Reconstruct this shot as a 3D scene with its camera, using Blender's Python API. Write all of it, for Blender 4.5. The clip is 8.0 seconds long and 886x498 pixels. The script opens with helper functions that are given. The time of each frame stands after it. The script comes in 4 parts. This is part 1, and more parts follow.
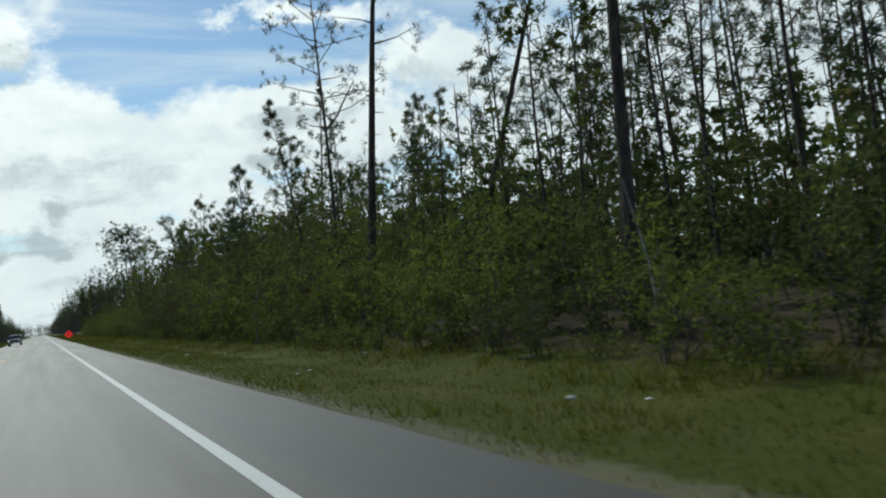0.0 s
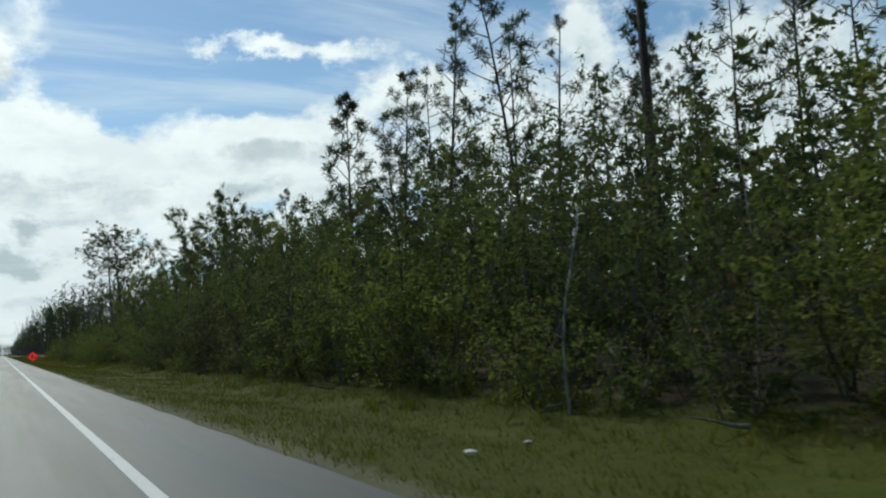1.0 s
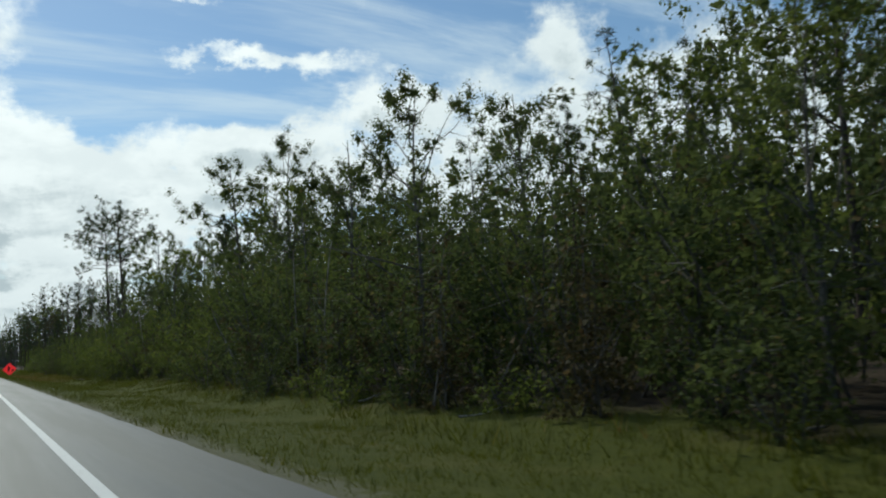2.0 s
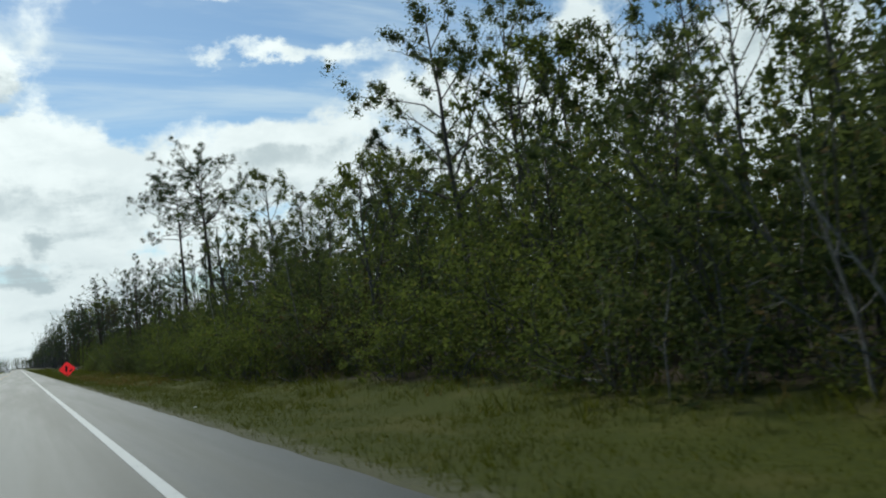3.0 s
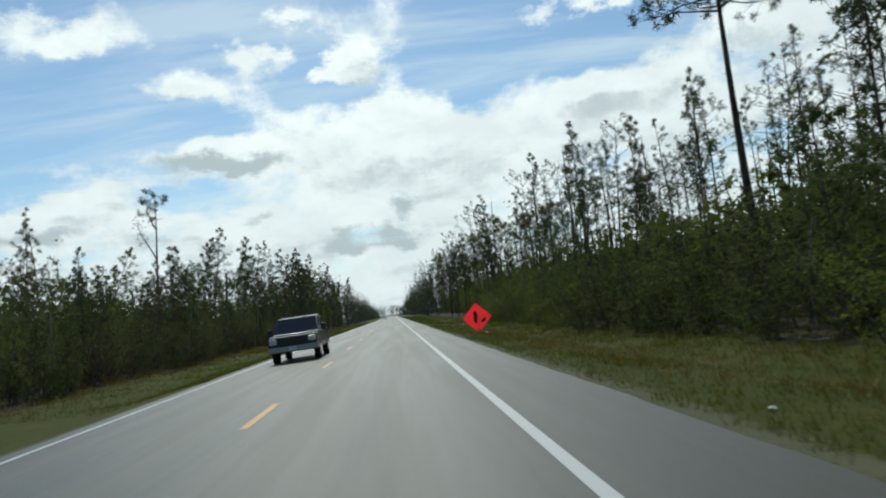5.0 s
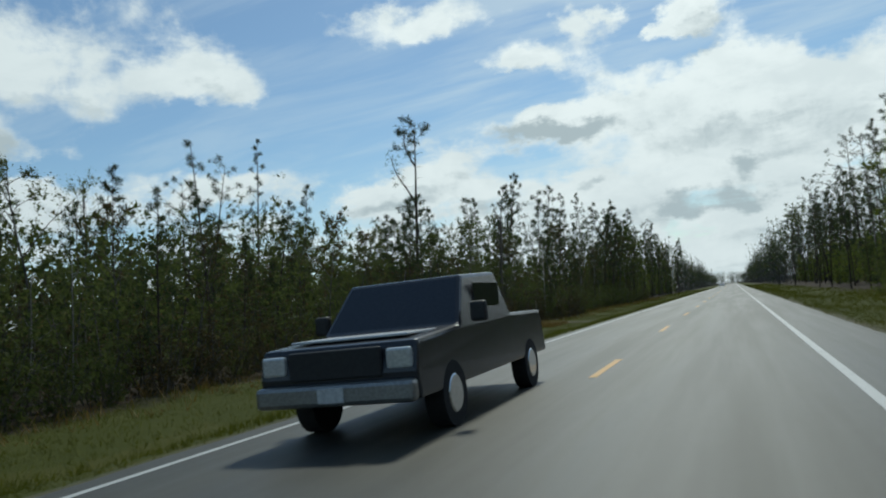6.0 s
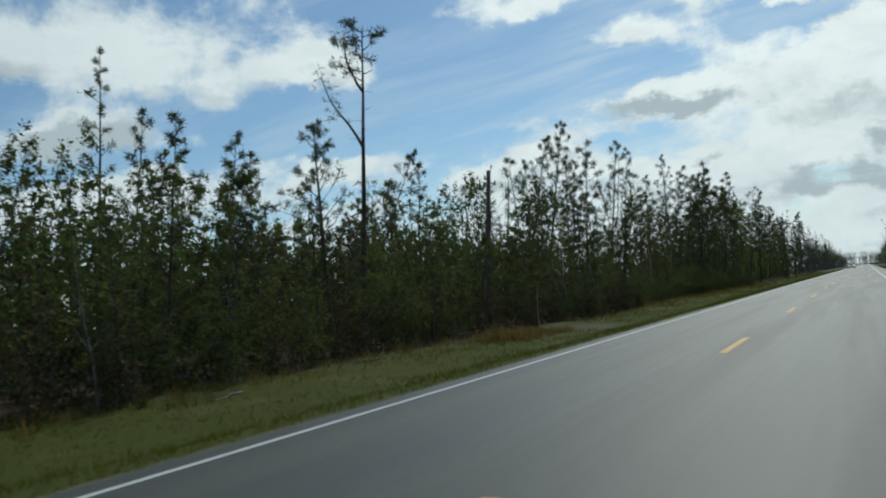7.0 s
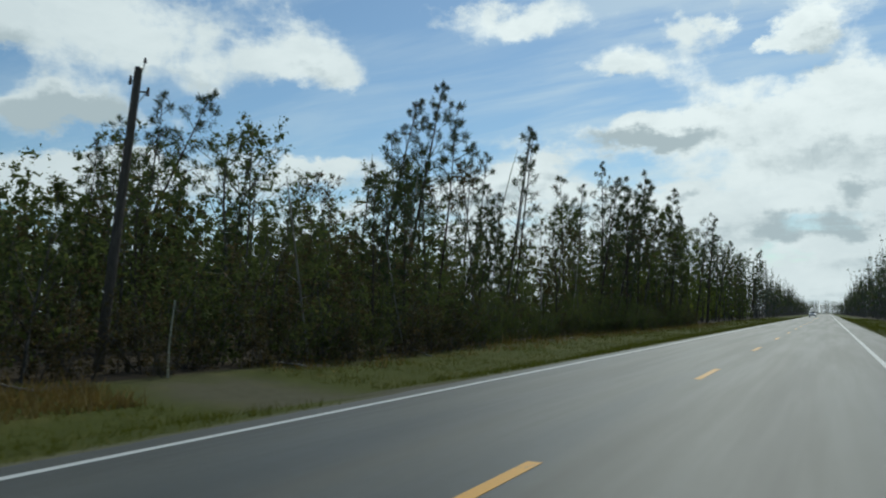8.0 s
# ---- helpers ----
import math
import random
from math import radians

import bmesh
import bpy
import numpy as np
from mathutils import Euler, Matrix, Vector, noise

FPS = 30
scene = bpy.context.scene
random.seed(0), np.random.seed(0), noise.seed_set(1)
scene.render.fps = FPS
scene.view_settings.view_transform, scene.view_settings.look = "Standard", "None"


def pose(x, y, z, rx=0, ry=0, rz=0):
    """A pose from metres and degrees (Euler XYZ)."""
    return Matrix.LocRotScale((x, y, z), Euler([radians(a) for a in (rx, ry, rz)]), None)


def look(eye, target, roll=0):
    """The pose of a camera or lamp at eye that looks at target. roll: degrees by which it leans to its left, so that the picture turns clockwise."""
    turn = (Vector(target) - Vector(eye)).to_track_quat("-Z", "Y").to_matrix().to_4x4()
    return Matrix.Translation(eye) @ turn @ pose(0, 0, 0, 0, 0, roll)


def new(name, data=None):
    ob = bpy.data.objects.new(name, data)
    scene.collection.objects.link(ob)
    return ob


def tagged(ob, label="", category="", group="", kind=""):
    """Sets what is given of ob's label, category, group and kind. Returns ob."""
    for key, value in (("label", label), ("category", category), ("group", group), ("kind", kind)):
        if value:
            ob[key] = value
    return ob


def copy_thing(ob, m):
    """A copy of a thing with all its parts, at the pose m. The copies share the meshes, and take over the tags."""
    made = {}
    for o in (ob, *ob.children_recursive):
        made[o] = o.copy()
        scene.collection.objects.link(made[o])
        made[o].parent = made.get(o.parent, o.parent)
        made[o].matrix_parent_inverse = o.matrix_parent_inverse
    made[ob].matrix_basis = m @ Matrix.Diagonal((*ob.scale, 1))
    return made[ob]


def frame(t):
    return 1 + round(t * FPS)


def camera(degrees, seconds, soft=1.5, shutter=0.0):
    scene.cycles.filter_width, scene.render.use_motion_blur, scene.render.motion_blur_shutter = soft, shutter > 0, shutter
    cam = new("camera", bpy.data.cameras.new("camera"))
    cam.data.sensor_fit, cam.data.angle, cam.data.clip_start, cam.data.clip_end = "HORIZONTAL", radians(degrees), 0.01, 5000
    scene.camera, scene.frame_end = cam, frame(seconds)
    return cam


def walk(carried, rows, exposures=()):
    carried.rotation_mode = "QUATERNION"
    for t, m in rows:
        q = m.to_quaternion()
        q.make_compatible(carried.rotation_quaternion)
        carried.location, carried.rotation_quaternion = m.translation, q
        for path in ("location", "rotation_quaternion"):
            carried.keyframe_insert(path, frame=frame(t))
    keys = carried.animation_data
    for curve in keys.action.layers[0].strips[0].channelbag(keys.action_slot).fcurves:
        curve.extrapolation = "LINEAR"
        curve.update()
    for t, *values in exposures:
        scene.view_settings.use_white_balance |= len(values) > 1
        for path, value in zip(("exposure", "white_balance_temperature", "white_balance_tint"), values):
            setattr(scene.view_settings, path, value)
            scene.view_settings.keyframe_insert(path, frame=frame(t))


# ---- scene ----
cam = camera(61.96, 8.0, soft=2.0, shutter=0.07)
walk(cam, [
    (0, pose(2.273, 0.000, 1.317, 91.93, 8.54, -28.75)),
    (0.5, pose(2.361, 11.502, 1.326, 92.47, 7.62, -28.63)),
    (1, pose(2.469, 23.000, 1.339, 94.79, 5.66, -30.85)),
    (1.2, pose(2.522, 27.596, 1.332, 95.16, 4.12, -30.38)),
    (2.3, pose(2.510, 52.846, 1.332, 95.63, 6.02, -32.90)),
    (2.5, pose(2.488, 57.425, 1.333, 95.80, 6.02, -31.29)),
    (3, pose(2.454, 68.866, 1.328, 94.73, 7.78, -29.89)),
    (3.5, pose(2.404, 80.303, 1.335, 93.22, 8.91, -22.42)),
    (4, pose(2.370, 91.717, 1.329, 93.98, 8.29, -19.30)),
    (4.5, pose(2.369, 103.099, 1.333, 93.80, 9.31, -16.89)),
    (5, pose(2.363, 114.492, 1.336, 94.54, 8.12, -3.85)),
    (5.2, pose(2.360, 119.081, 1.333, 94.81, 6.13, 1.04)),
    (6.3, pose(2.349, 144.550, 1.328, 95.16, 6.39, 28.80)),
    (6.5, pose(2.349, 149.172, 1.341, 95.23, 6.12, 31.67)),
    (7, pose(2.353, 160.629, 1.332, 94.25, 5.51, 30.00)),
    (7.5, pose(2.352, 171.917, 1.322, 94.75, 2.03, 29.24)),
    (8, pose(2.349, 183.200, 1.326, 94.94, 0.03, 27.48)),
], exposures=[(0.0, 0.0, 6320.0, -1.0), (5.2, 0.0, 6320.0, -1.0), (6.3, -0.2, 6230.0, -2.0), (8.0, -0.18, 6230.0, -2.0)])

# ---- world, sun ----
SUN_AZ, SUN_EL = 5.0, 46.0          # degrees left of the road's heading, and above the horizon


def away(az, el):
    a, e = radians(az), radians(el)
    return Vector((-math.sin(a) * math.cos(e), math.cos(a) * math.cos(e), math.sin(e)))


class Nodes:
    """A short way to write node trees."""

    def __init__(self, tree):
        self.tree = tree

    def add(self, kind, **inputs):
        n = self.tree.nodes.new(kind)
        for k, v in inputs.items():
            self.plug(n, k.replace("_", " "), v)
        return n

    def plug(self, n, key, v):
        sock = n.inputs[int(key)] if key.isdigit() else n.inputs[key]
        if isinstance(v, bpy.types.NodeSocket):
            self.tree.links.new(v, sock)
        else:
            sock.default_value = v

    def math(self, op, a, b=0.0, c=0.0, clamp=False):
        n = self.tree.nodes.new("ShaderNodeMath")
        n.operation, n.use_clamp = op, clamp
        for i, v in enumerate((a, b, c)):
            self.plug(n, str(i), v)
        return n.outputs[0]

    def noise(self, vec, scale, detail=3.0, rough=0.55, dist=0.0):
        n = self.add("ShaderNodeTexNoise", Scale=scale, Detail=detail, Roughness=rough, Distortion=dist)
        if vec is not None:
            self.plug(n, "Vector", vec)
        return n.outputs["Fac"]

    def span(self, v, a, b, lo=0.0, hi=1.0):
        n = self.add("ShaderNodeMapRange")
        n.interpolation_type = "SMOOTHSTEP"
        for k, x in enumerate((v, a, b, lo, hi)):
            self.plug(n, str(k), x)
        return n.outputs[0]

    def mix(self, f, a, b, how="MIX"):
        n = self.add("ShaderNodeMix")
        n.data_type, n.blend_type = "RGBA", how
        self.plug(n, "0", f), self.plug(n, "6", a), self.plug(n, "7", b)
        return n.outputs[2]

    def scaled(self, vec, x, y, z):
        n = self.add("ShaderNodeVectorMath")
        n.operation = "MULTIPLY"
        self.plug(n, "0", vec), self.plug(n, "1", (x, y, z))
        return n.outputs[0]


def rgb(r, g, b):
    return (r, g, b, 1.0)


world = bpy.data.worlds.new("sky")
scene.world = world
world.use_nodes = True
world.node_tree.nodes.clear()
N = Nodes(world.node_tree)
sky = N.add("ShaderNodeTexSky")
sky.sky_type, sky.sun_disc = "NISHITA", False
sky.sun_elevation, sky.sun_rotation = radians(SUN_EL), radians(-SUN_AZ)
sky.air_density, sky.dust_density, sky.ozone_density = 1.1, 0.3, 1.0
coord = N.add("ShaderNodeTexCoord").outputs["Generated"]
# the separate cloud banks and gaps: azimuth, elevation, half widths, amount
BANKS = (
    # the broad white deck down the road and to its right
    (0, 12.5, 9, 4.0, 0.20), (-10, 11, 12, 3.6, 0.22), (-22, 13, 9, 3.2, 0.20), (0, 5, 30, 3.5, 0.14), (0, 1, 60, 2.5, 0.22), (-4, 15.5, 3.0, 2.0, 0.18),
    # loose puffs high over the road
    (0.1, 19.3, 2.0, 1.3, 0.36), (8.2, 21.0, 2.4, 1.2, 0.30), (5.6, 23.0, 1.5, 0.7, 0.24), (12, 18.7, 4.2, 1.1, 0.26), (20, 22.6, 6.5, 1.6, 0.24),
    # the flat-based cumulus left of the road, and those under it
    (12, 13.4, 5.6, 1.6, 0.40), (24, 9.6, 4.4, 1.7, 0.36), (9.5, 9.0, 3.0, 1.2, 0.16), (38.5, 11.0, 3.0, 0.9, 0.32), (26.0, 21.9, 6, 1.6, 0.24),
    # the heavy cloud further left, with its tongue towards the road
    (55, 20.5, 12, 4.2, 0.34), (37, 18.6, 7, 2.0, 0.26), (55.5, 14.2, 5.0, 1.3, 0.32), (56, 9.6, 6.5, 1.9, 0.36),
    # streaks and white heads to the right
    (-18, 20.5, 9.0, 0.9, 0.32), (-31, 17.2, 4.2, 2.0, 0.38), (-45, 19.5, 3.4, 3.0, 0.24), (-15.6, 24.8, 2.2, 0.6, 0.24), (-54, 10, 12, 8, 0.28), (-40, 11, 7, 4, 0.24),
    # blue gaps between them
    (22, 16.2, 7.5, 1.9, -0.36), (36.5, 14.4, 7, 1.8, -0.40), (-17, 17.7, 8.5, 1.3, -0.30), (-9, 19.8, 4.5, 2.4, -0.22), (-34, 21.6, 5.5, 1.6, -0.26),
    (52, 11.9, 5.0, 0.8, -0.24), (62, 16.5, 3.0, 1.6, -0.24), (3.7, 18.9, 1.3, 1.2, -0.18), (0.8, 17.0, 3.0, 0.9, -0.26), (30, 9.0, 3.5, 2.0, -0.12), (4, 21.5, 2.0, 0.9, -0.2),
)
# grey cloud bases
BASES = (
    (12.2, 12.5, 5.6, 0.95, 1.2), (-2.4, 8.3, 2.4, 0.9, 0.85), (-2.7, 5.8, 2.6, 1.1, 0.95), (2.4, 6.2, 3.2, 1.0, 0.95), (9.5, 8.6, 2.4, 0.6, 0.6), (24, 8.8, 4.2, 0.9, 0.8),
    (-16.5, 10.6, 3.2, 1.3, 0.75), (-9, 11.3, 2.6, 0.6, 0.5), (-6, 9.0, 2.2, 0.6, 0.5), (55.5, 13.9, 5.5, 1.3, 1.3), (48, 17.5, 5.0, 0.9, 0.55), (60, 18.0, 4.5, 1.4, 0.7), (-21, 8.0, 4.0, 0.8, 0.6),
    (7, 16.4, 3.0, 0.5, 0.4), (44, 15.9, 5.0, 0.6, 0.5),
)


def bump(azim, elev, az0, el0, ra, re):
    da = N.math("POWER", N.math("DIVIDE", N.math("SUBTRACT", azim, float(az0)), float(ra)), 2.0)
    de = N.math("POWER", N.math("DIVIDE", N.math("SUBTRACT", elev, float(el0)), float(re)), 2.0)
    return N.math("POWER", 2.718, N.math("MULTIPLY", N.math("ADD", da, de), -1.0))


def clouds(lift):
    """How thick the cloud is in a direction, or a little above it."""
    up = N.add("ShaderNodeVectorMath")
    up.operation = "ADD"
    N.plug(up, "0", coord), N.plug(up, "1", (0.0, 0.0, lift))
    up = up.outputs[0]
    sx, sy, sz = N.add("ShaderNodeSeparateXYZ", Vector=up).outputs
    azim = N.math("MULTIPLY", N.math("ARCTAN2", N.math("MULTIPLY", sx, -1.0), sy), 57.2958)
    elev = N.math("MULTIPLY", N.math("ARCSINE", sz), 57.2958)
    # outlines are torn at two sizes
    ragged = N.add("ShaderNodeVectorMath")
    ragged.operation = "ADD"
    N.plug(ragged, "0", up), N.plug(ragged, "1", (3.7, 1.9, 5.3))
    tear_a, tear_e = N.noise(N.scaled(up, 1.0, 1.0, 1.6), 8.0, 6.0, 0.62), N.noise(N.scaled(ragged.outputs[0], 1.0, 1.0, 1.6), 9.0, 6.0, 0.62)
    torn_a = N.math("MULTIPLY_ADD", N.math("SUBTRACT", tear_a, 0.5), 14.0, azim)
    torn_e = N.math("MULTIPLY_ADD", N.math("SUBTRACT", tear_e, 0.5), 6.0, elev)
    # clouds lie flat: directions are met with a layer overhead
    flat = N.math("ADD", N.math("MAXIMUM", sz, 0.0), 0.16)
    layer = N.add("ShaderNodeCombineXYZ", X=N.math("DIVIDE", sx, flat), Y=N.math("DIVIDE", sy, flat), Z=N.math("MULTIPLY", sz, 2.0)).outputs[0]
    puff = N.math("MULTIPLY_ADD", N.noise(layer, 1.9, 7.0, 0.56, 0.25), 0.75, 0.125)
    grain = N.noise(up, 15.0, 6.0, 0.62, 0.15)
    cover = N.math("ADD", N.span(elev, 4.0, 26.0, 0.07, -0.08), N.span(elev, 26.0, 55.0, 0.0, -0.12))
    for az0, el0, ra, re, amount in BANKS:
        cover = N.math("MULTIPLY_ADD", bump(torn_a, torn_e, az0, el0, ra, re), amount, cover)
    lumps = N.math("ADD", puff, N.math("MULTIPLY", N.math("SUBTRACT", grain, 0.5), 0.46))
    return N.math("ADD", lumps, cover), azim, elev, layer, lumps, grain, torn_a, torn_e


body, azim, elev, layer, lumps, grain, torn_a, torn_e = clouds(0.0)
above, _, _, _, lumps_above, *_ = clouds(0.026)
mask = N.span(body, 0.50, 0.70)
wisp = N.noise(N.scaled(layer, 0.45, 1.9, 1.0), 2.3, 6.0, 0.6, 0.4)
veil = N.math("MULTIPLY", N.span(wisp, 0.40, 0.70), N.math("MULTIPLY", N.span(elev, 25.0, 50.0, 0.50, 0.15), N.span(azim, 12.0, 32.0, 1.0, 0.45)))
# a cloud shades its own underside: grey where more cloud stands overhead
belly = N.math("MULTIPLY", N.math("MULTIPLY", N.span(lumps_above, 0.46, 0.70), N.span(above, 0.60, 0.75)), N.span(N.math("SUBTRACT", lumps_above, lumps), -0.08, 0.10, 0.2, 1.0))
base = N.math("MULTIPLY", N.math("SUBTRACT", grain, 0.5), 0.9)
for az0, el0, ra, re, amount in BASES:
    base = N.math("MULTIPLY_ADD", bump(torn_a, torn_e, az0, el0, ra, re), amount, base)
belly = N.math("MAXIMUM", N.math("MULTIPLY", belly, 0.8), N.span(base, 0.25, 0.85, 0.0, 0.95))
glow = N.math("POWER", 2.718, N.math("MULTIPLY", N.math("ADD", N.math("POWER", N.math("DIVIDE", N.math("SUBTRACT", azim, SUN_AZ - 3.0), 54.0), 2.0),
                                                  N.math("POWER", N.math("DIVIDE", N.math("SUBTRACT", elev, SUN_EL), 40.0), 2.0)), -1.0))
tone = N.noise(N.scaled(coord, 1.0, 1.0, 1.8), 11.0, 5.0, 0.6, 0.3)
white = N.mix(N.math("MULTIPLY", glow, N.span(tone, 0.32, 0.66, 0.55, 1.0)), rgb(0.66, 0.71, 0.76), rgb(1.22, 1.22, 1.23))
cloud = N.mix(belly, white, rgb(0.47, 0.53, 0.58))
blue = N.mix(1.0, sky.outputs[0], rgb(0.082, 0.090, 0.097), "MULTIPLY")
seen = N.mix(veil, blue, rgb(0.76, 0.83, 0.89))
seen = N.mix(mask, seen, cloud)
N.add("ShaderNodeOutputWorld", Surface=N.add("ShaderNodeBackground", Color=seen, Strength=1.0).outputs[0])

sun = new("sun", bpy.data.lights.new("sun", "SUN"))
sun.data.energy, sun.data.angle, sun.data.color = 2.5, radians(6.0), (1.0, 0.95, 0.86)
sun.matrix_world = look(away(SUN_AZ, SUN_EL) * 100, (0, 0, 0))


# ---- materials ----
def material(name):
    m = bpy.data.materials.new(name)
    m.use_nodes = True
    m.node_tree.nodes.clear()
    return m, Nodes(m.node_tree)


def finish(N, colour, rough=0.7, metal=0.0, height=None, depth=0.01, spec=0.4):
    sh = N.add("ShaderNodeBsdfPrincipled", Base_Color=colour, Roughness=rough, Metallic=metal)
    sh.inputs["Specular IOR Level"].default_value = spec
    if height is not None:
        b = N.add("ShaderNodeBump", Height=height, Strength=0.8, Distance=depth)
        N.plug(sh, "Normal", b.outputs[0])
    return sh.outputs[0]


def out(N, shader):
    N.add("ShaderNodeOutputMaterial", Surface=shader)


def here(N):
    return N.add("ShaderNodeTexCoord").outputs["Object"]


def place_of(N):
    return N.add("ShaderNodeNewGeometry").outputs["Position"]


def bark_material(name, dark, light, stretch=0.25, scale=9.0, rough=0.9):
    m, N = material(name)
    v = N.scaled(here(N), 1.0, 1.0, stretch)
    n1, n2 = N.noise(v, scale, 5.0, 0.65), N.noise(v, scale * 0.2, 2.0)
    who = N.add("ShaderNodeObjectInfo").outputs["Random"]
    col = N.mix(N.span(n1, 0.35, 0.65), rgb(*dark), rgb(*light))
    col = N.mix(N.math("MULTIPLY", N.span(n2, 0.4, 0.7), 0.5), col, rgb(*(0.6 * c for c in dark)))
    col = N.mix(N.math("MULTIPLY", who, 0.35), col, rgb(*(0.5 * c for c in light)))
    out(N, finish(N, col, rough, height=n1, depth=0.03, spec=0.2))
    return m


def leaf_material(name, dark, light, odd, odd_part=0.08, through_part=0.4, rough=0.72):
    """Leaves: each leaf and each plant of its own tone; light also comes through them."""
    m, N = material(name)
    isl = N.add("ShaderNodeNewGeometry").outputs["Random Per Island"]
    who = N.add("ShaderNodeObjectInfo").outputs["Random"]
    spray = N.span(N.noise(place_of(N), 0.9, 2.0), 0.35, 0.65)
    tone = N.math("ADD", N.math("MULTIPLY", isl, 0.18), N.math("ADD", N.math("MULTIPLY", who, 0.40), N.math("MULTIPLY", spray, 0.42)))
    col = N.mix(tone, rgb(*dark), rgb(*light))
    big = N.noise(place_of(N), 0.35, 2.0)
    col = N.mix(N.math("MULTIPLY", N.span(big, 0.4, 0.65), 0.45), col, rgb(*(0.75 * c for c in light)))
    pick = N.math("GREATER_THAN", N.math("FRACT", N.math("MULTIPLY", isl, 17.31)), 1.0 - odd_part)
    col = N.mix(pick, col, rgb(*odd))
    a = finish(N, col, rough, spec=0.12)
    b = N.add("ShaderNodeBsdfTranslucent", Color=N.mix(0.5, col, rgb(*(1.1 * c for c in light)))).outputs[0]
    mixed = N.add("ShaderNodeMixShader", Fac=through_part)
    N.plug(mixed, "1", a), N.plug(mixed, "2", b)
    out(N, mixed.outputs[0])
    return m


def plain_material(name, colour, rough=0.5, metal=0.0, vary=0.15, scale=30.0, spec=0.4):
    m, N = material(name)
    n = N.noise(here(N), scale, 4.0)
    col = N.mix(N.span(n, 0.3, 0.7), rgb(*(c * (1 - vary) for c in colour)), rgb(*(min(1, c * (1 + vary)) for c in colour)))
    out(N, finish(N, col, rough, metal, height=n, depth=0.001, spec=spec))
    return m


def asphalt_material():
    m, N = material("asphalt")
    p = place_of(N)
    fine = N.noise(p, 55.0, 3.0, 0.7)
    mid = N.noise(p, 3.0, 4.0)
    long = N.noise(N.scaled(p, 1.0, 0.04, 1.0), 1.1, 4.0, 0.6)
    x = N.add("ShaderNodeSeparateXYZ", Vector=p).outputs[0]
    # wheel tracks polished a little lighter, the oily middle of each lane darker
    lane = N.math("ABSOLUTE", N.math("SUBTRACT", N.math("ABSOLUTE", x), 1.8))
    track = N.span(N.math("ABSOLUTE", N.math("SUBTRACT", lane, 0.85)), 0.15, 0.55, 1.0, 0.0)
    oil = N.math("MULTIPLY", N.span(lane, 0.1, 0.45, 1.0, 0.0), N.span(long, 0.35, 0.65))
    col = N.mix(fine, rgb(0.0315, 0.031, 0.023), rgb(0.069, 0.067, 0.049))
    col = N.mix(N.math("MULTIPLY", N.span(mid, 0.4, 0.7), 0.25), col, rgb(0.064, 0.064, 0.057))
    col = N.mix(N.math("MULTIPLY", track, 0.22), col, rgb(0.095, 0.092, 0.070))
    col = N.mix(N.math("MULTIPLY", oil, 0.28), col, rgb(0.06, 0.06, 0.06))
    shoulder = N.span(N.math("ADD", x, N.math("MULTIPLY", mid, 0.1)), 3.7, 3.85)
    col = N.mix(N.math("MULTIPLY", shoulder, 0.35), col, rgb(0.080, 0.077, 0.062))
    out(N, finish(N, col, N.span(long, 0.3, 0.7, 0.44, 0.58), height=fine, depth=0.003, spec=0.42))
    return m


def paint_material(name, colour, worn):
    m, N = material(name)
    p = place_of(N)
    n = N.math("ADD", N.math("MULTIPLY", N.noise(p, 38.0, 4.0, 0.7), 0.6), N.math("MULTIPLY", N.noise(p, 2.2, 3.0), 0.4))
    col = N.mix(N.span(n, worn, worn + 0.09), rgb(*colour), rgb(0.17, 0.165, 0.155))
    out(N, finish(N, col, 0.5, height=n, depth=0.003))
    return m


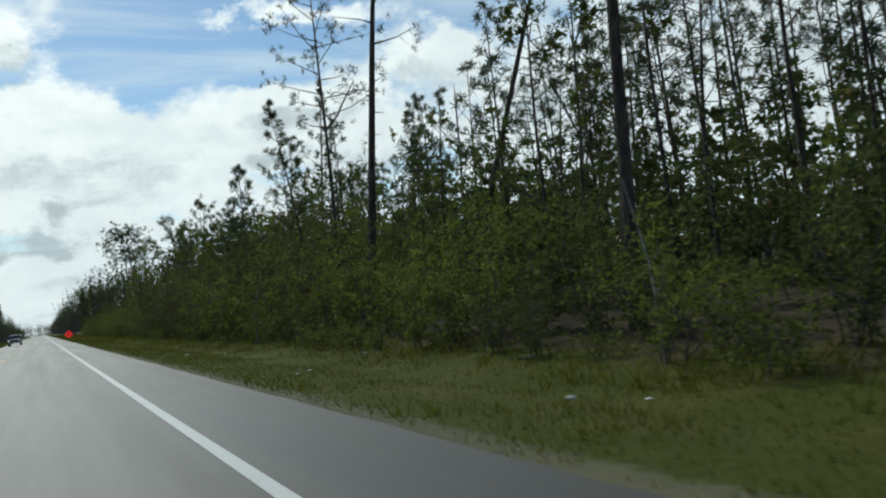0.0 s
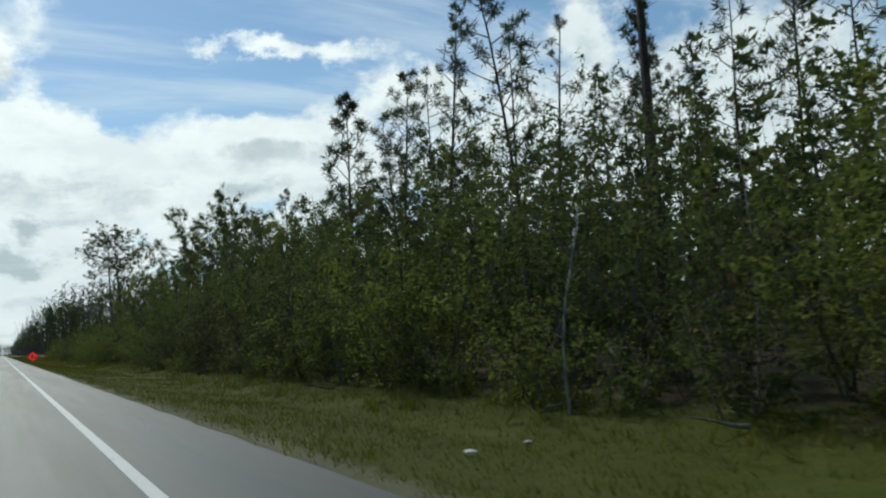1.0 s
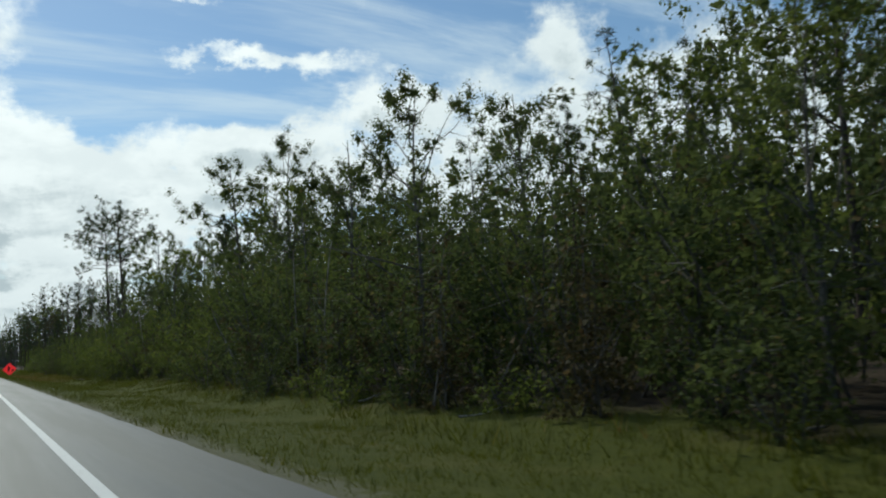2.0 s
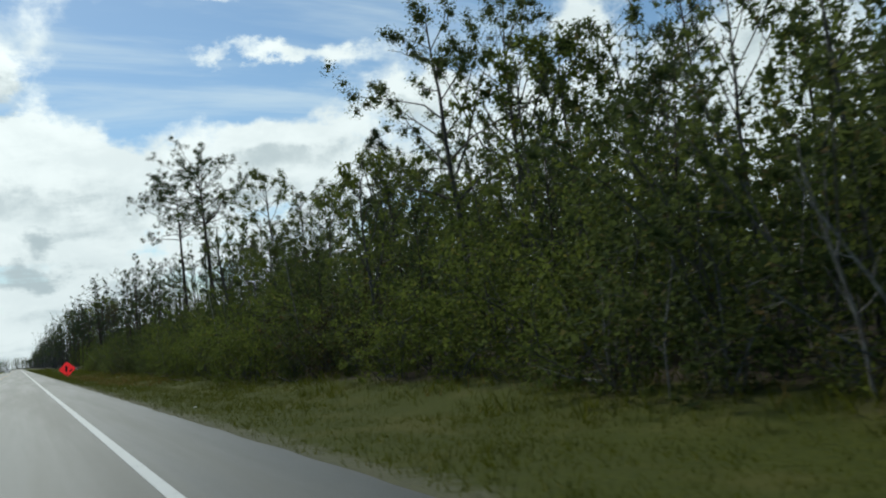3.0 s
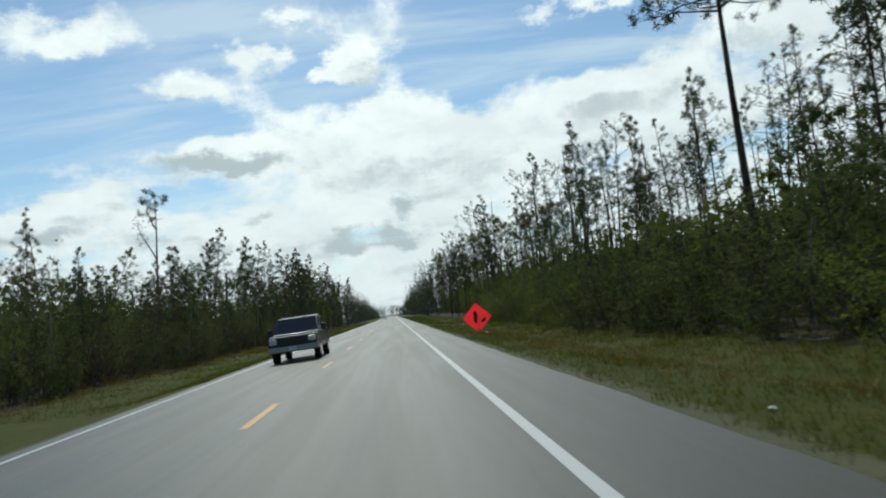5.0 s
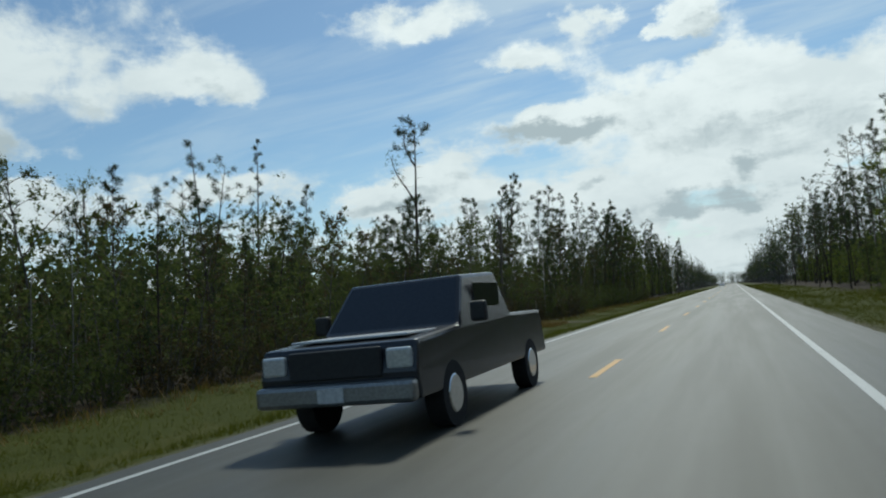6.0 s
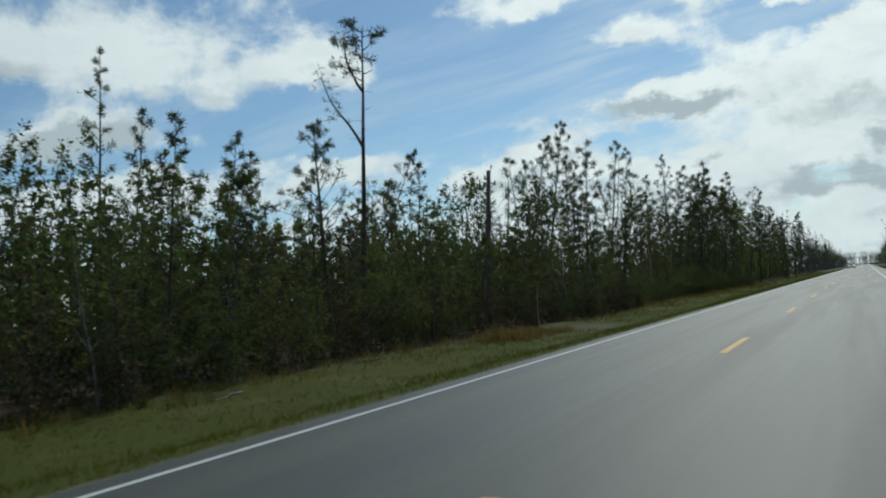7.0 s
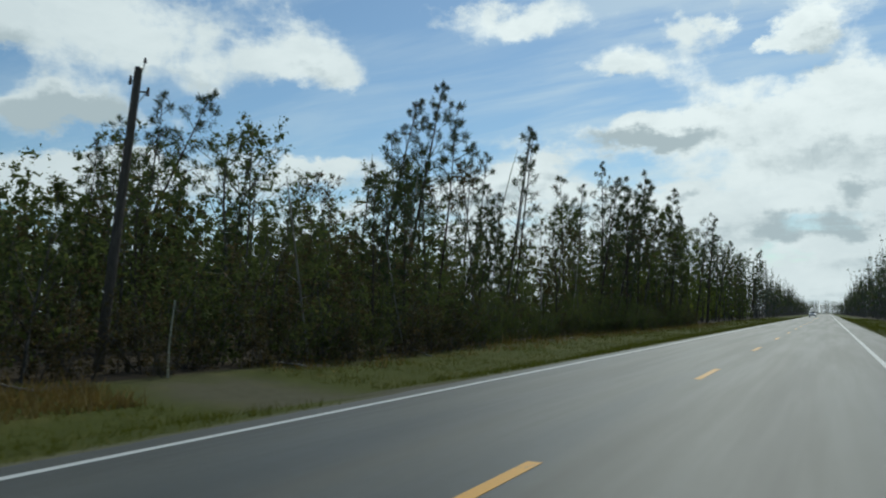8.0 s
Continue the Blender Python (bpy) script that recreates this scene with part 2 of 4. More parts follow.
def ground_material():
    m, N = material("soil_and_turf")
    p = place_of(N)
    x = N.add("ShaderNodeSeparateXYZ", Vector=p).outputs[0]
    n1, n2, n3 = N.noise(p, 0.45, 4.0), N.noise(p, 4.0, 4.0), N.noise(p, 40.0, 3.0, 0.7)
    turf = N.mix(n2, rgb(0.048, 0.057, 0.008), rgb(0.088, 0.095, 0.013))
    turf = N.mix(N.span(N.noise(p, 17.0, 4.0, 0.7), 0.42, 0.66), turf, rgb(0.044, 0.053, 0.010))
    turf = N.mix(N.math("MULTIPLY", N.span(n1, 0.5, 0.7), 0.6), turf, rgb(0.102, 0.095, 0.024))
    litter = N.mix(n2, rgb(0.030, 0.023, 0.015), rgb(0.07, 0.053, 0.035))
    litter = N.mix(N.span(n3, 0.5, 0.75), litter, rgb(0.11, 0.085, 0.058))
    wob = N.math("MULTIPLY", N.math("SUBTRACT", n1, 0.5), 5.0)
    east = N.span(N.math("ADD", x, wob), 10.6, 12.4)
    west = N.span(N.math("ADD", x, wob), -14.0, -12.0, 1.0, 0.0)
    col = N.mix(N.math("MAXIMUM", east, west), turf, litter)
    # a thin band of grit and sand along the pavement's edge
    edge = N.math("ABSOLUTE", N.math("SUBTRACT", x, 0.46))
    grit = N.span(N.math("ADD", edge, N.math("MULTIPLY", N.math("SUBTRACT", n2, 0.5), 0.9)), 4.75, 5.15, 1.0, 0.0)
    col = N.mix(N.math("MULTIPLY", grit, 0.4), col, N.mix(n3, rgb(0.15, 0.135, 0.11), rgb(0.28, 0.255, 0.21)))
    # a dirt track that leaves the road to the west
    yy = N.add("ShaderNodeSeparateXYZ", Vector=p).outputs[1]
    across = N.math("ABSOLUTE", N.math("SUBTRACT", N.math("MULTIPLY_ADD", N.math("ADD", x, 8.0), 0.25, yy), 196.2))
    track = N.math("MULTIPLY", N.span(N.math("ADD", across, N.math("MULTIPLY", N.math("ADD", n2, n1), 1.8)), 2.6, 4.6, 1.0, 0.0), N.span(x, -4.0, -3.9, 1.0, 0.0))
    track = N.math("MULTIPLY", track, N.span(N.math("ADD", x, wob), -13.5, -11.0))
    col = N.mix(N.math("MULTIPLY", track, 0.65), col, N.mix(n2, rgb(0.07, 0.060, 0.046), rgb(0.14, 0.122, 0.095)))
    out(N, finish(N, col, 0.95, height=N.math("ADD", n2, n3), depth=0.03, spec=0.15))
    return m


ASPHALT = asphalt_material()
WHITE_PAINT = paint_material("white_road_paint", (0.52, 0.52, 0.495), 0.57)
YELLOW_PAINT = paint_material("yellow_road_paint", (0.62, 0.31, 0.03), 0.56)
GROUND = ground_material()
PINE_BARK = bark_material("pine_bark", (0.034, 0.027, 0.023), (0.105, 0.082, 0.066))
GREY_BARK = bark_material("grey_bark", (0.062, 0.056, 0.047), (0.16, 0.147, 0.125), 0.5, 6.0)
DEAD_WOOD = bark_material("weathered_dead_wood", (0.13, 0.115, 0.10), (0.36, 0.335, 0.30), 0.15, 12.0)
POLE_WOOD = bark_material("creosoted_pole_wood", (0.075, 0.062, 0.05), (0.17, 0.145, 0.12), 0.06, 30.0)
NEEDLES = leaf_material("pine_needles", (0.022, 0.040, 0.018), (0.060, 0.085, 0.034), (0.16, 0.095, 0.04), 0.10, 0.25)
LEAVES = leaf_material("broad_leaves", (0.029, 0.047, 0.015), (0.110, 0.134, 0.039), (0.17, 0.12, 0.05), 0.05, 0.46)
# light green leaves; in the thicket their brighter colour stands for sunlight
LEAVES_BRIGHT = leaf_material("pale_and_sunlit_leaves", (0.056, 0.082, 0.018), (0.152, 0.180, 0.038), (0.22, 0.18, 0.05), 0.04, 0.5)
LEAVES_DRY = leaf_material("browned_leaves", (0.036, 0.034, 0.015), (0.085, 0.072, 0.030), (0.16, 0.105, 0.05), 0.12, 0.35)
GRASS = leaf_material("grass_blades", (0.050, 0.063, 0.008), (0.102, 0.111, 0.013), (0.20, 0.17, 0.05), 0.05, 0.45)
DRY_GRASS = leaf_material("dry_grass_blades", (0.10, 0.072, 0.020), (0.19, 0.13, 0.04), (0.32, 0.25, 0.12), 0.12, 0.4)


# ---- building blocks ----
def mesh_of(name, verts, faces, mats, smooth=False, slots=None):
    me = bpy.data.meshes.new(name)
    me.from_pydata(verts, [], faces)
    for m in mats if isinstance(mats, (list, tuple)) else [mats]:
        me.materials.append(m)
    if smooth:
        me.polygons.foreach_set("use_smooth", [True] * len(me.polygons))
    if slots is not None:
        me.polygons.foreach_set("material_index", slots)
    me.update()
    return me


def part(name, bm, mat, parent, label=""):
    """Link a bmesh as one mesh object under a thing or a part."""
    me = bpy.data.meshes.new(name)
    bm.to_mesh(me)
    bm.free()
    me.materials.append(mat)
    ob = new(name, me)
    ob.parent = parent
    return tagged(ob, label)


def piece(name, me, parent, label=""):
    ob = new(name, me)
    ob.parent = parent
    return tagged(ob, label)


class Soup:
    """Collects tubes and leaves as plain lists of corners and faces."""

    def __init__(self):
        self.v, self.f = [], []

    def tube(self, pts, radii, sides=5):
        start = len(self.v)
        for i, (p, r) in enumerate(zip(pts, radii)):
            d = (pts[min(i + 1, len(pts) - 1)] - pts[max(i - 1, 0)]).normalized()
            a = d.orthogonal().normalized()
            b = d.cross(a)
            for k in range(sides):
                w = 2 * math.pi * k / sides
                self.v.append(p + (a * math.cos(w) + b * math.sin(w)) * r)
        for i in range(len(pts) - 1):
            for k in range(sides):
                a, b = start + i * sides + k, start + i * sides + (k + 1) % sides
                self.f.append((a, b, b + sides, a + sides))

    def blade(self, p, d, length, width):
        side = d.orthogonal().normalized()
        side = (side * math.cos(length * 91) + d.cross(side) * math.sin(length * 91)) * (width / 2)
        i = len(self.v)
        self.v += [p - side, p + side, p + d * length]
        self.f.append((i, i + 1, i + 2))

    def leaf(self, p, d, length, width, rng):
        """A plain three-cornered leaf."""
        side = d.cross(Vector((rng.gauss(0, 1), rng.gauss(0, 1), rng.gauss(0, 1)))).normalized() * (width / 2)
        i = len(self.v)
        self.v += [p - side, p + side, p + d * length]
        self.f.append((i, i + 1, i + 2))

    def mesh(self, name, mat, smooth=False):
        return mesh_of(name, self.v, self.f, mat, smooth)


def unit(rng, up=0.0):
    v = Vector((rng.gauss(0, 1), rng.gauss(0, 1), rng.gauss(0, 1) + up))
    return v.normalized()


def bent(rng, base, d, length, steps, wander, lift=0.0):
    pts, p, d = [base.copy()], base.copy(), d.normalized()
    for _ in range(steps):
        d = (d + Vector((rng.gauss(0, wander), rng.gauss(0, wander), rng.gauss(0, wander) + lift))).normalized()
        p = p + d * (length / steps)
        pts.append(p.copy())
    return pts


def taper(r0, r1, n):
    return [r0 + (r1 - r0) * i / (n - 1) for i in range(n)]


def tuft(soup, rng, p, d, n, size):
    """One rounded brush of pine needles."""
    for _ in range(n):
        o = unit(rng, 0.1)
        e = (d * 0.35 + o + unit(rng) * 0.5).normalized()
        soup.blade(p + o * size * 0.42 * rng.random(), e, size * rng.uniform(0.45, 0.8), size * 0.12)


def clump(soup, rng, c, r, n, fine):
    """A rounded spray of leaves: larger ones close to the twig, fine ones round them."""
    for i in range(n):
        if i % 4 == 0:
            size = fine * rng.uniform(1.5, 2.2)
            p = c + unit(rng) * r * 0.45 * rng.random()
        else:
            size = fine * rng.uniform(0.7, 1.25)
            p = c + unit(rng, 0.15) * r * (0.45 + 0.65 * rng.random())
        p.z = max(p.z, 0.03)
        soup.leaf(p, unit(rng, -0.25), size, size * rng.uniform(0.6, 0.9), rng)


def tree(name, wood_mesh, crown_mesh, label, category="tree", crown_label=""):
    root = new(name)
    piece("trunk", wood_mesh, root)
    if crown_mesh:
        piece("crown", crown_mesh, root, crown_label)
    return tagged(root, label, category)


def pine_tree(seed, h, r, bare=0.55, reach=1.7, limbs=20, top="cone", needle=0.30, tufts=7, sparse=0.0, wander=0.012, blades=8, label="", forks=(), inner=1.0):
    """A pine: bare trunk with broken stubs, limbs in the upper part, needles in sprays at the twigs' ends."""
    rng = random.Random(seed)
    wood, crown = Soup(), Soup()
    spine = bent(rng, Vector((0, 0, -0.3)), Vector((0, 0, 1)), h + 0.3, 9, wander)
    wood.tube(spine, [r * (1 - 0.86 * (i / 9) ** 1.1) + (0.35 * r if i == 0 else 0) for i in range(10)], 6)

    def on_spine(u):
        k = min(int(u * 9), 8)
        return spine[k].lerp(spine[k + 1], u * 9 - k)

    for i in range(limbs):
        u = bare + (1 - bare) * ((i + rng.uniform(0.1, 0.9)) / limbs)
        v = (u - bare) / (1 - bare)
        if top == "cone":
            ln = reach * (0.55 + 0.45 * min(1, v * 3.5)) * (1.10 - v) ** 0.8
            rise = 0.35 + 0.8 * v
        else:
            ln = reach * (0.62 + 0.38 * math.sin(math.pi * min(1, v * 0.95 + 0.12)))
            rise = 0.12 + 0.48 * v
        ln *= rng.uniform(0.65, 1.25)
        w = i * 2.4 + rng.uniform(-0.6, 0.6)
        d = Vector((math.cos(w), math.sin(w), rise))
        if rng.random() < sparse * (1.2 - v):
            ln *= rng.uniform(0.2, 0.7)
            pts = bent(rng, on_spine(u), d, ln, 3, 0.10)
            wood.tube(pts, taper(0.022 + 0.1 * r, 0.006, 4), 3)
            continue
        pts = bent(rng, on_spine(u), d, ln, 4, 0.11, 0.05)
        wood.tube(pts[::2], taper(0.018 + 0.16 * r * (1 - 0.6 * v), 0.008, 3), 3)
        for j in range(max(3, tufts // 2)):
            k = rng.uniform(max(inner, 1.8), 4.0)
            b = pts[int(min(k, 3.99))].lerp(pts[int(min(k, 3.99)) + 1], k % 1)
            e = ((pts[-1] - pts[0]).normalized() * 0.7 + unit(rng, 0.35) * 0.8).normalized()
            tw = ln * rng.uniform(0.10, 0.30)
            wood.blade(b, e, tw, 0.025)
            tuft(crown, rng, b + e * tw, e, blades + 11, needle)
        tuft(crown, rng, pts[-1], (pts[-1] - pts[-2]).normalized(), blades + 15, needle * 1.1)
    for u, d, ln in forks:
        pts = bent(rng, on_spine(u), Vector(d), ln, 6, 0.14, 0.03)
        wood.tube(pts, taper(r * 0.45, 0.015, 7), 5)
        for j in range(26):
            k = rng.uniform(2.6, 6.0)
            b = pts[int(min(k, 5.99))].lerp(pts[int(min(k, 5.99)) + 1], k % 1)
            e = unit(rng, 0.5)
            tw = rng.uniform(0.25, 0.9)
            wood.blade(b, e, tw, 0.025)
            tuft(crown, rng, b + e * tw, e, blades, needle)
    tuft(crown, rng, spine[-1], Vector((0, 0, 1)), 12, needle)
    for _ in range(int(6 + 10 * bare)):
        u = rng.uniform(0.25, bare + 0.08)
        d = Vector((rng.gauss(0, 1), rng.gauss(0, 1), rng.uniform(-0.2, 0.5)))
        wood.tube(bent(rng, on_spine(u), d, rng.uniform(0.15, 0.9), 2, 0.1), [0.018, 0.012, 0.005], 3)
    return tree("pine_tree", wood.mesh("pine_wood", PINE_BARK, True), crown.mesh("pine_crown", NEEDLES), label)


def broadleaf_tree(seed, h, r, fork=0.4, spread=0.55, leaves=420, leaf=0.12, mat=None, bark=None, limbs=5, slim=1.0, label="", name="broadleaf_tree"):
    """A broad-leaved tree: a trunk that forks, limbs, twigs, and loose leaves in clumps with gaps."""
    rng = random.Random(seed)
    wood, crown, tips = Soup(), Soup(), []
    spine = bent(rng, Vector((0, 0, -0.3)), Vector((0, 0, 1)), h * 0.92, 9, 0.05, 0.03)
    wood.tube(spine, [r * (1 - 0.85 * i / 9) + (0.3 * r if i == 0 else 0) for i in range(10)], 6)
    n = limbs * 2
    for i in range(n):
        u = fork + (0.97 - fork) * (i + rng.random()) / n
        k = min(int(u * 9), 8)
        base = spine[k].lerp(spine[k + 1], u * 9 - k)
        w = i * 2.4 + rng.uniform(-0.7, 0.7)
        d = Vector((math.cos(w) * spread, math.sin(w) * spread, rng.uniform(0.4, 0.95)))
        ln = h * (1.02 - u) * rng.uniform(0.45, 0.85) * slim + h * 0.05
        pts = bent(rng, base, d, ln, 4, 0.16, 0.03)
        rr = r * (1 - 0.8 * u) * 0.5 + 0.008
        wood.tube(pts, taper(rr, 0.008, 5), 3)
        for j in range(3):
            kk = rng.uniform(1.2, 3.9)
            b = pts[int(kk)].lerp(pts[int(kk) + 1], kk % 1)
            tw = bent(rng, b, (d.normalized() + unit(rng, 0.3) * 0.9), ln * rng.uniform(0.25, 0.5), 2, 0.2)
            wood.blade(tw[0], (tw[1] - tw[0]).normalized(), (tw[1] - tw[0]).length * 1.3, 0.03)
            wood.blade(tw[1], (tw[2] - tw[1]).normalized(), (tw[2] - tw[1]).length * 1.2, 0.02)
            tips += [tw[-1], tw[1]]
        tips += [pts[-1], pts[-1], pts[3]]
    tips.append(spine[-1])
    held = [p for p in tips if rng.random() < 0.62]
    for c in held:
        clump(crown, rng, c, rng.uniform(0.7, 1.3) * (0.20 + 0.012 * h), int(1.8 * leaves / len(held)), leaf * 0.78)
    return tree(name, wood.mesh("broadleaf_wood", bark or GREY_BARK, True), crown.mesh("broadleaf_crown", mat or LEAVES) if leaves else None, label)


def shrub(seed, h, wide, leaves, leaf, mat, label):
    """A many-stemmed thicket shrub, leafy to the ground, with an uneven outline."""
    rng = random.Random(seed)
    wood, crown, clumps = Soup(), Soup(), []
    for i in range(7):
        w = i * 0.9 + rng.uniform(-0.3, 0.3)
        d = Vector((math.cos(w) * rng.uniform(0.05, 0.6), math.sin(w) * rng.uniform(0.05, 0.6), 1.0))
        pts = bent(rng, Vector((rng.gauss(0, 0.2), rng.gauss(0, 0.2), -0.2)), d, h * rng.uniform(0.55, 1.0), 5, 0.13)
        wood.tube(pts[::2] + pts[5:], taper(0.030, 0.006, 4), 3)
        for q in pts[1:]:
            clumps.append((q, rng.uniform(0.25, 0.55)))
            for _ in range(2):
                o = Vector((rng.gauss(0, 1), rng.gauss(0, 1), rng.gauss(0, 0.4)))
                tip = q + o.normalized() * wide * rng.uniform(0.12, 0.42)
                wood.blade(q, (tip - q).normalized(), (tip - q).length, 0.02)
                clumps.append((tip, rng.uniform(0.18, 0.42)))
    held = [c for c in clumps if rng.random() < 0.7]
    for c, r in held:
        clump(crown, rng, c, r, int(1.75 * leaves / len(held)), leaf * 0.66)
    root = new("shrub")
    piece("trunk", wood.mesh("shrub_stems", GREY_BARK), root)
    piece("foliage", crown.mesh("shrub_foliage", mat), root)
    return tagged(root, label, "shrub")


def dead_tree(seed, h, r, limbs=6, reach=1.2, mat=None, label="", wander=0.02, jagged=True):
    """A dead standing trunk with bare broken limbs."""
    rng = random.Random(seed)
    wood = Soup()
    spine = bent(rng, Vector((0, 0, -0.3)), Vector((0, 0, 1)), h + 0.3, 9, wander)
    wood.tube(spine, [r * (1 - 0.6 * i / 9) for i in range(9)] + [0.012], 6)
    for i in range(limbs):
        u = rng.uniform(0.35, 0.97)
        k = min(int(u * 9), 8)
        d = Vector((rng.gauss(0, 1), rng.gauss(0, 1), rng.uniform(0.2, 1.3)))
        pts = bent(rng, spine[k].lerp(spine[k + 1], u * 9 - k), d, reach * rng.uniform(0.3, 1.0), 3, 0.2)
        wood.tube(pts, taper(r * 0.25 + 0.006, 0.004, 4), 4)
    root = new("dead_tree")
    piece("trunk", wood.mesh("dead_wood", mat or DEAD_WOOD, True), root)
    return tagged(root, label, "dead tree")


# ---- the lie of the land ----
def ground_z(x, y=0.0):
    """Height of the ground: a low road bank, shallow ditches, level woods."""
    east, west = x - 5.1, -4.15 - x
    d = max(east, west)
    if d < 0:
        return -0.10
    z = -0.03 - 0.52 * min(d / 3.4, 1.0) ** 1.1
    if d > 4.2:
        z += 0.25 * min((d - 4.2) / 5.0, 1.0)
    return z


def lying(x, y, yaw=0.0, lean=0.0, lean_to=0.0, scale=1.0, sink=0.0):
    """A pose on the ground: turned by yaw, then leant by degrees towards a compass direction (0 = along the road)."""
    axis = Vector((math.cos(radians(lean_to)), math.sin(radians(lean_to)), 0))
    m = Matrix.Translation((x, y, ground_z(x, y) - sink)) @ Matrix.Rotation(radians(-lean), 4, axis)
    return m @ Matrix.Rotation(radians(yaw), 4, "Z") @ Matrix.Diagonal((scale, scale, scale, 1))


def strip(name, xs, ys, z, mat, label, category, kind="structure", thick=0.0):
    """A sheet over a grid of stations across and along, with an optional downward skirt."""
    verts = [(x, y, z(x, y)) for y in ys for x in xs]
    nx = len(xs)
    faces = [(j * nx + i, j * nx + i + 1, (j + 1) * nx + i + 1, (j + 1) * nx + i) for j in range(len(ys) - 1) for i in range(nx - 1)]
    if thick:
        n = len(verts)
        verts += [(x, y, zz - thick) for x, y, zz in verts]
        for j in range(len(ys) - 1):
            a, b = j * nx, (j + 1) * nx
            faces.append((a, b, b + n, a + n))
            a, b = a + nx - 1, b + nx - 1
            faces.append((b, a, a + n, b + n))
        for a0, flip in ((0, False), ((len(ys) - 1) * nx, True)):
            for i in range(nx - 1):
                q = (a0 + i, a0 + i + n, a0 + i + 1 + n, a0 + i + 1)
                faces.append(q[::-1] if flip else q)
    return tagged(new(name, mesh_of(name, verts, faces, mat)), label, category, kind=kind)


gx = [-2500, -900, -300, -120, -60, -40, -28, -20, -16, -13, -11, -9.5, -8.4, -7.5, -6.6, -5.8, -5, -4.4, -4.15, -4.0, 0, 4.9, 5.1, 5.4, 6, 6.8, 7.6, 8.5, 9.3, 10.4, 12, 14.4, 18, 24, 34, 60, 120, 300, 900, 2500]
gy = [-1200, -400, -150, -80] + list(range(-60, 420, 4)) + [450, 520, 640, 800, 1000, 1400, 2000, 4000]


def bumpy(x, y):
    far = max(x - 5.3, -4.4 - x)
    wob = noise.noise((x * 0.35, y * 0.35, 3.1)) * 0.10 + noise.noise((x * 0.05, y * 0.05, 7.7)) * 0.15 if far > 0 else 0.0
    return ground_z(x, y) + wob * min(1.0, max(0.0, far) / 3.0)


strip("ground", gx, gy, bumpy, GROUND, "grassy road bank running into brown leaf litter under the woods", "ground")


def frayed(side, x0):
    return lambda y: x0 + side * (0.05 * noise.noise((y * 0.9, side, 0.3)) + 0.03 * noise.noise((y * 4.1, side, 5.0)))


east_edge, west_edge = frayed(1, 5.02), frayed(-1, -4.12)
ry = [-300, -150, -60] + [y * 0.5 for y in range(-80, 560)] + list(range(284, 420, 4)) + [450, 520, 640, 800, 1000, 1060]
rv, rf, rx = [], [], (-3.8, -1.8, 0.0, 1.8, 3.8)
for y in ry:
    rv += [(west_edge(y), y, -0.12), (west_edge(y), y, -0.022)] + [(x, y, 0.012 - abs(x) * 0.0035) for x in rx] + [(east_edge(y), y, -0.022), (east_edge(y), y, -0.12)]
w = len(rx) + 4
for j in range(len(ry) - 1):
    rf += [(j * w + i, j * w + i + 1, (j + 1) * w + i + 1, (j + 1) * w + i) for i in range(w - 1)]
tagged(new("road", mesh_of("road", rv, rf, ASPHALT)), "sun-bleached grey asphalt two-lane road with a narrow paved shoulder", "road", kind="structure")


def marking(name, x, y0, y1, wide, mat, label, group=""):
    """A painted road marking, a thin slab lying on the asphalt."""
    n = max(2, int((y1 - y0) / 12) + 1)
    ys = [y0 + (y1 - y0) * i / (n - 1) for i in range(n)]
    z = 0.012 - abs(x) * 0.0035 + 0.004
    ob = strip(name, [x - wide / 2, x + wide / 2], ys, lambda a, b: z + (abs(x) - abs(a)) * 0.0035, mat, label, "road marking", thick=0.005)
    return tagged(ob, group=group)


marking("edge_line_east", 3.57, -300, 1055, 0.13, WHITE_PAINT, "worn white painted edge line along the road shoulder")
marking("edge_line_west", -3.585, -300, 1055, 0.12, WHITE_PAINT, "thin white painted edge line beside the grass")
for k in range(-4, 60):
    y = 3.575 + 12.19 * k
    marking("centre_dash", 0.0, y, y + 3.05, 0.14, YELLOW_PAINT, "yellow painted centre line dash on grey asphalt", "centre line dashes")


# ---- woods: one of each kind is built, then copied ----
class Kinds:
    """Plants built on first use, then copied, each to its own pose."""

    def __init__(self, makers, group):
        self.makers, self.made, self.group = makers, {}, group

    def put(self, k, m):
        if k not in self.made:
            ob = self.makers[k]()
            ob.matrix_basis = m
            tagged(ob, group=self.group)
            self.made[k] = ob
            return ob
        return copy_thing_at(self.made[k], m)


def copy_thing_at(ob, m):
    """A copy that takes its size from m alone."""
    s = ob.scale
    return copy_thing(ob, m @ Matrix.Diagonal((1 / s.x, 1 / s.y, 1 / s.z, 1)))


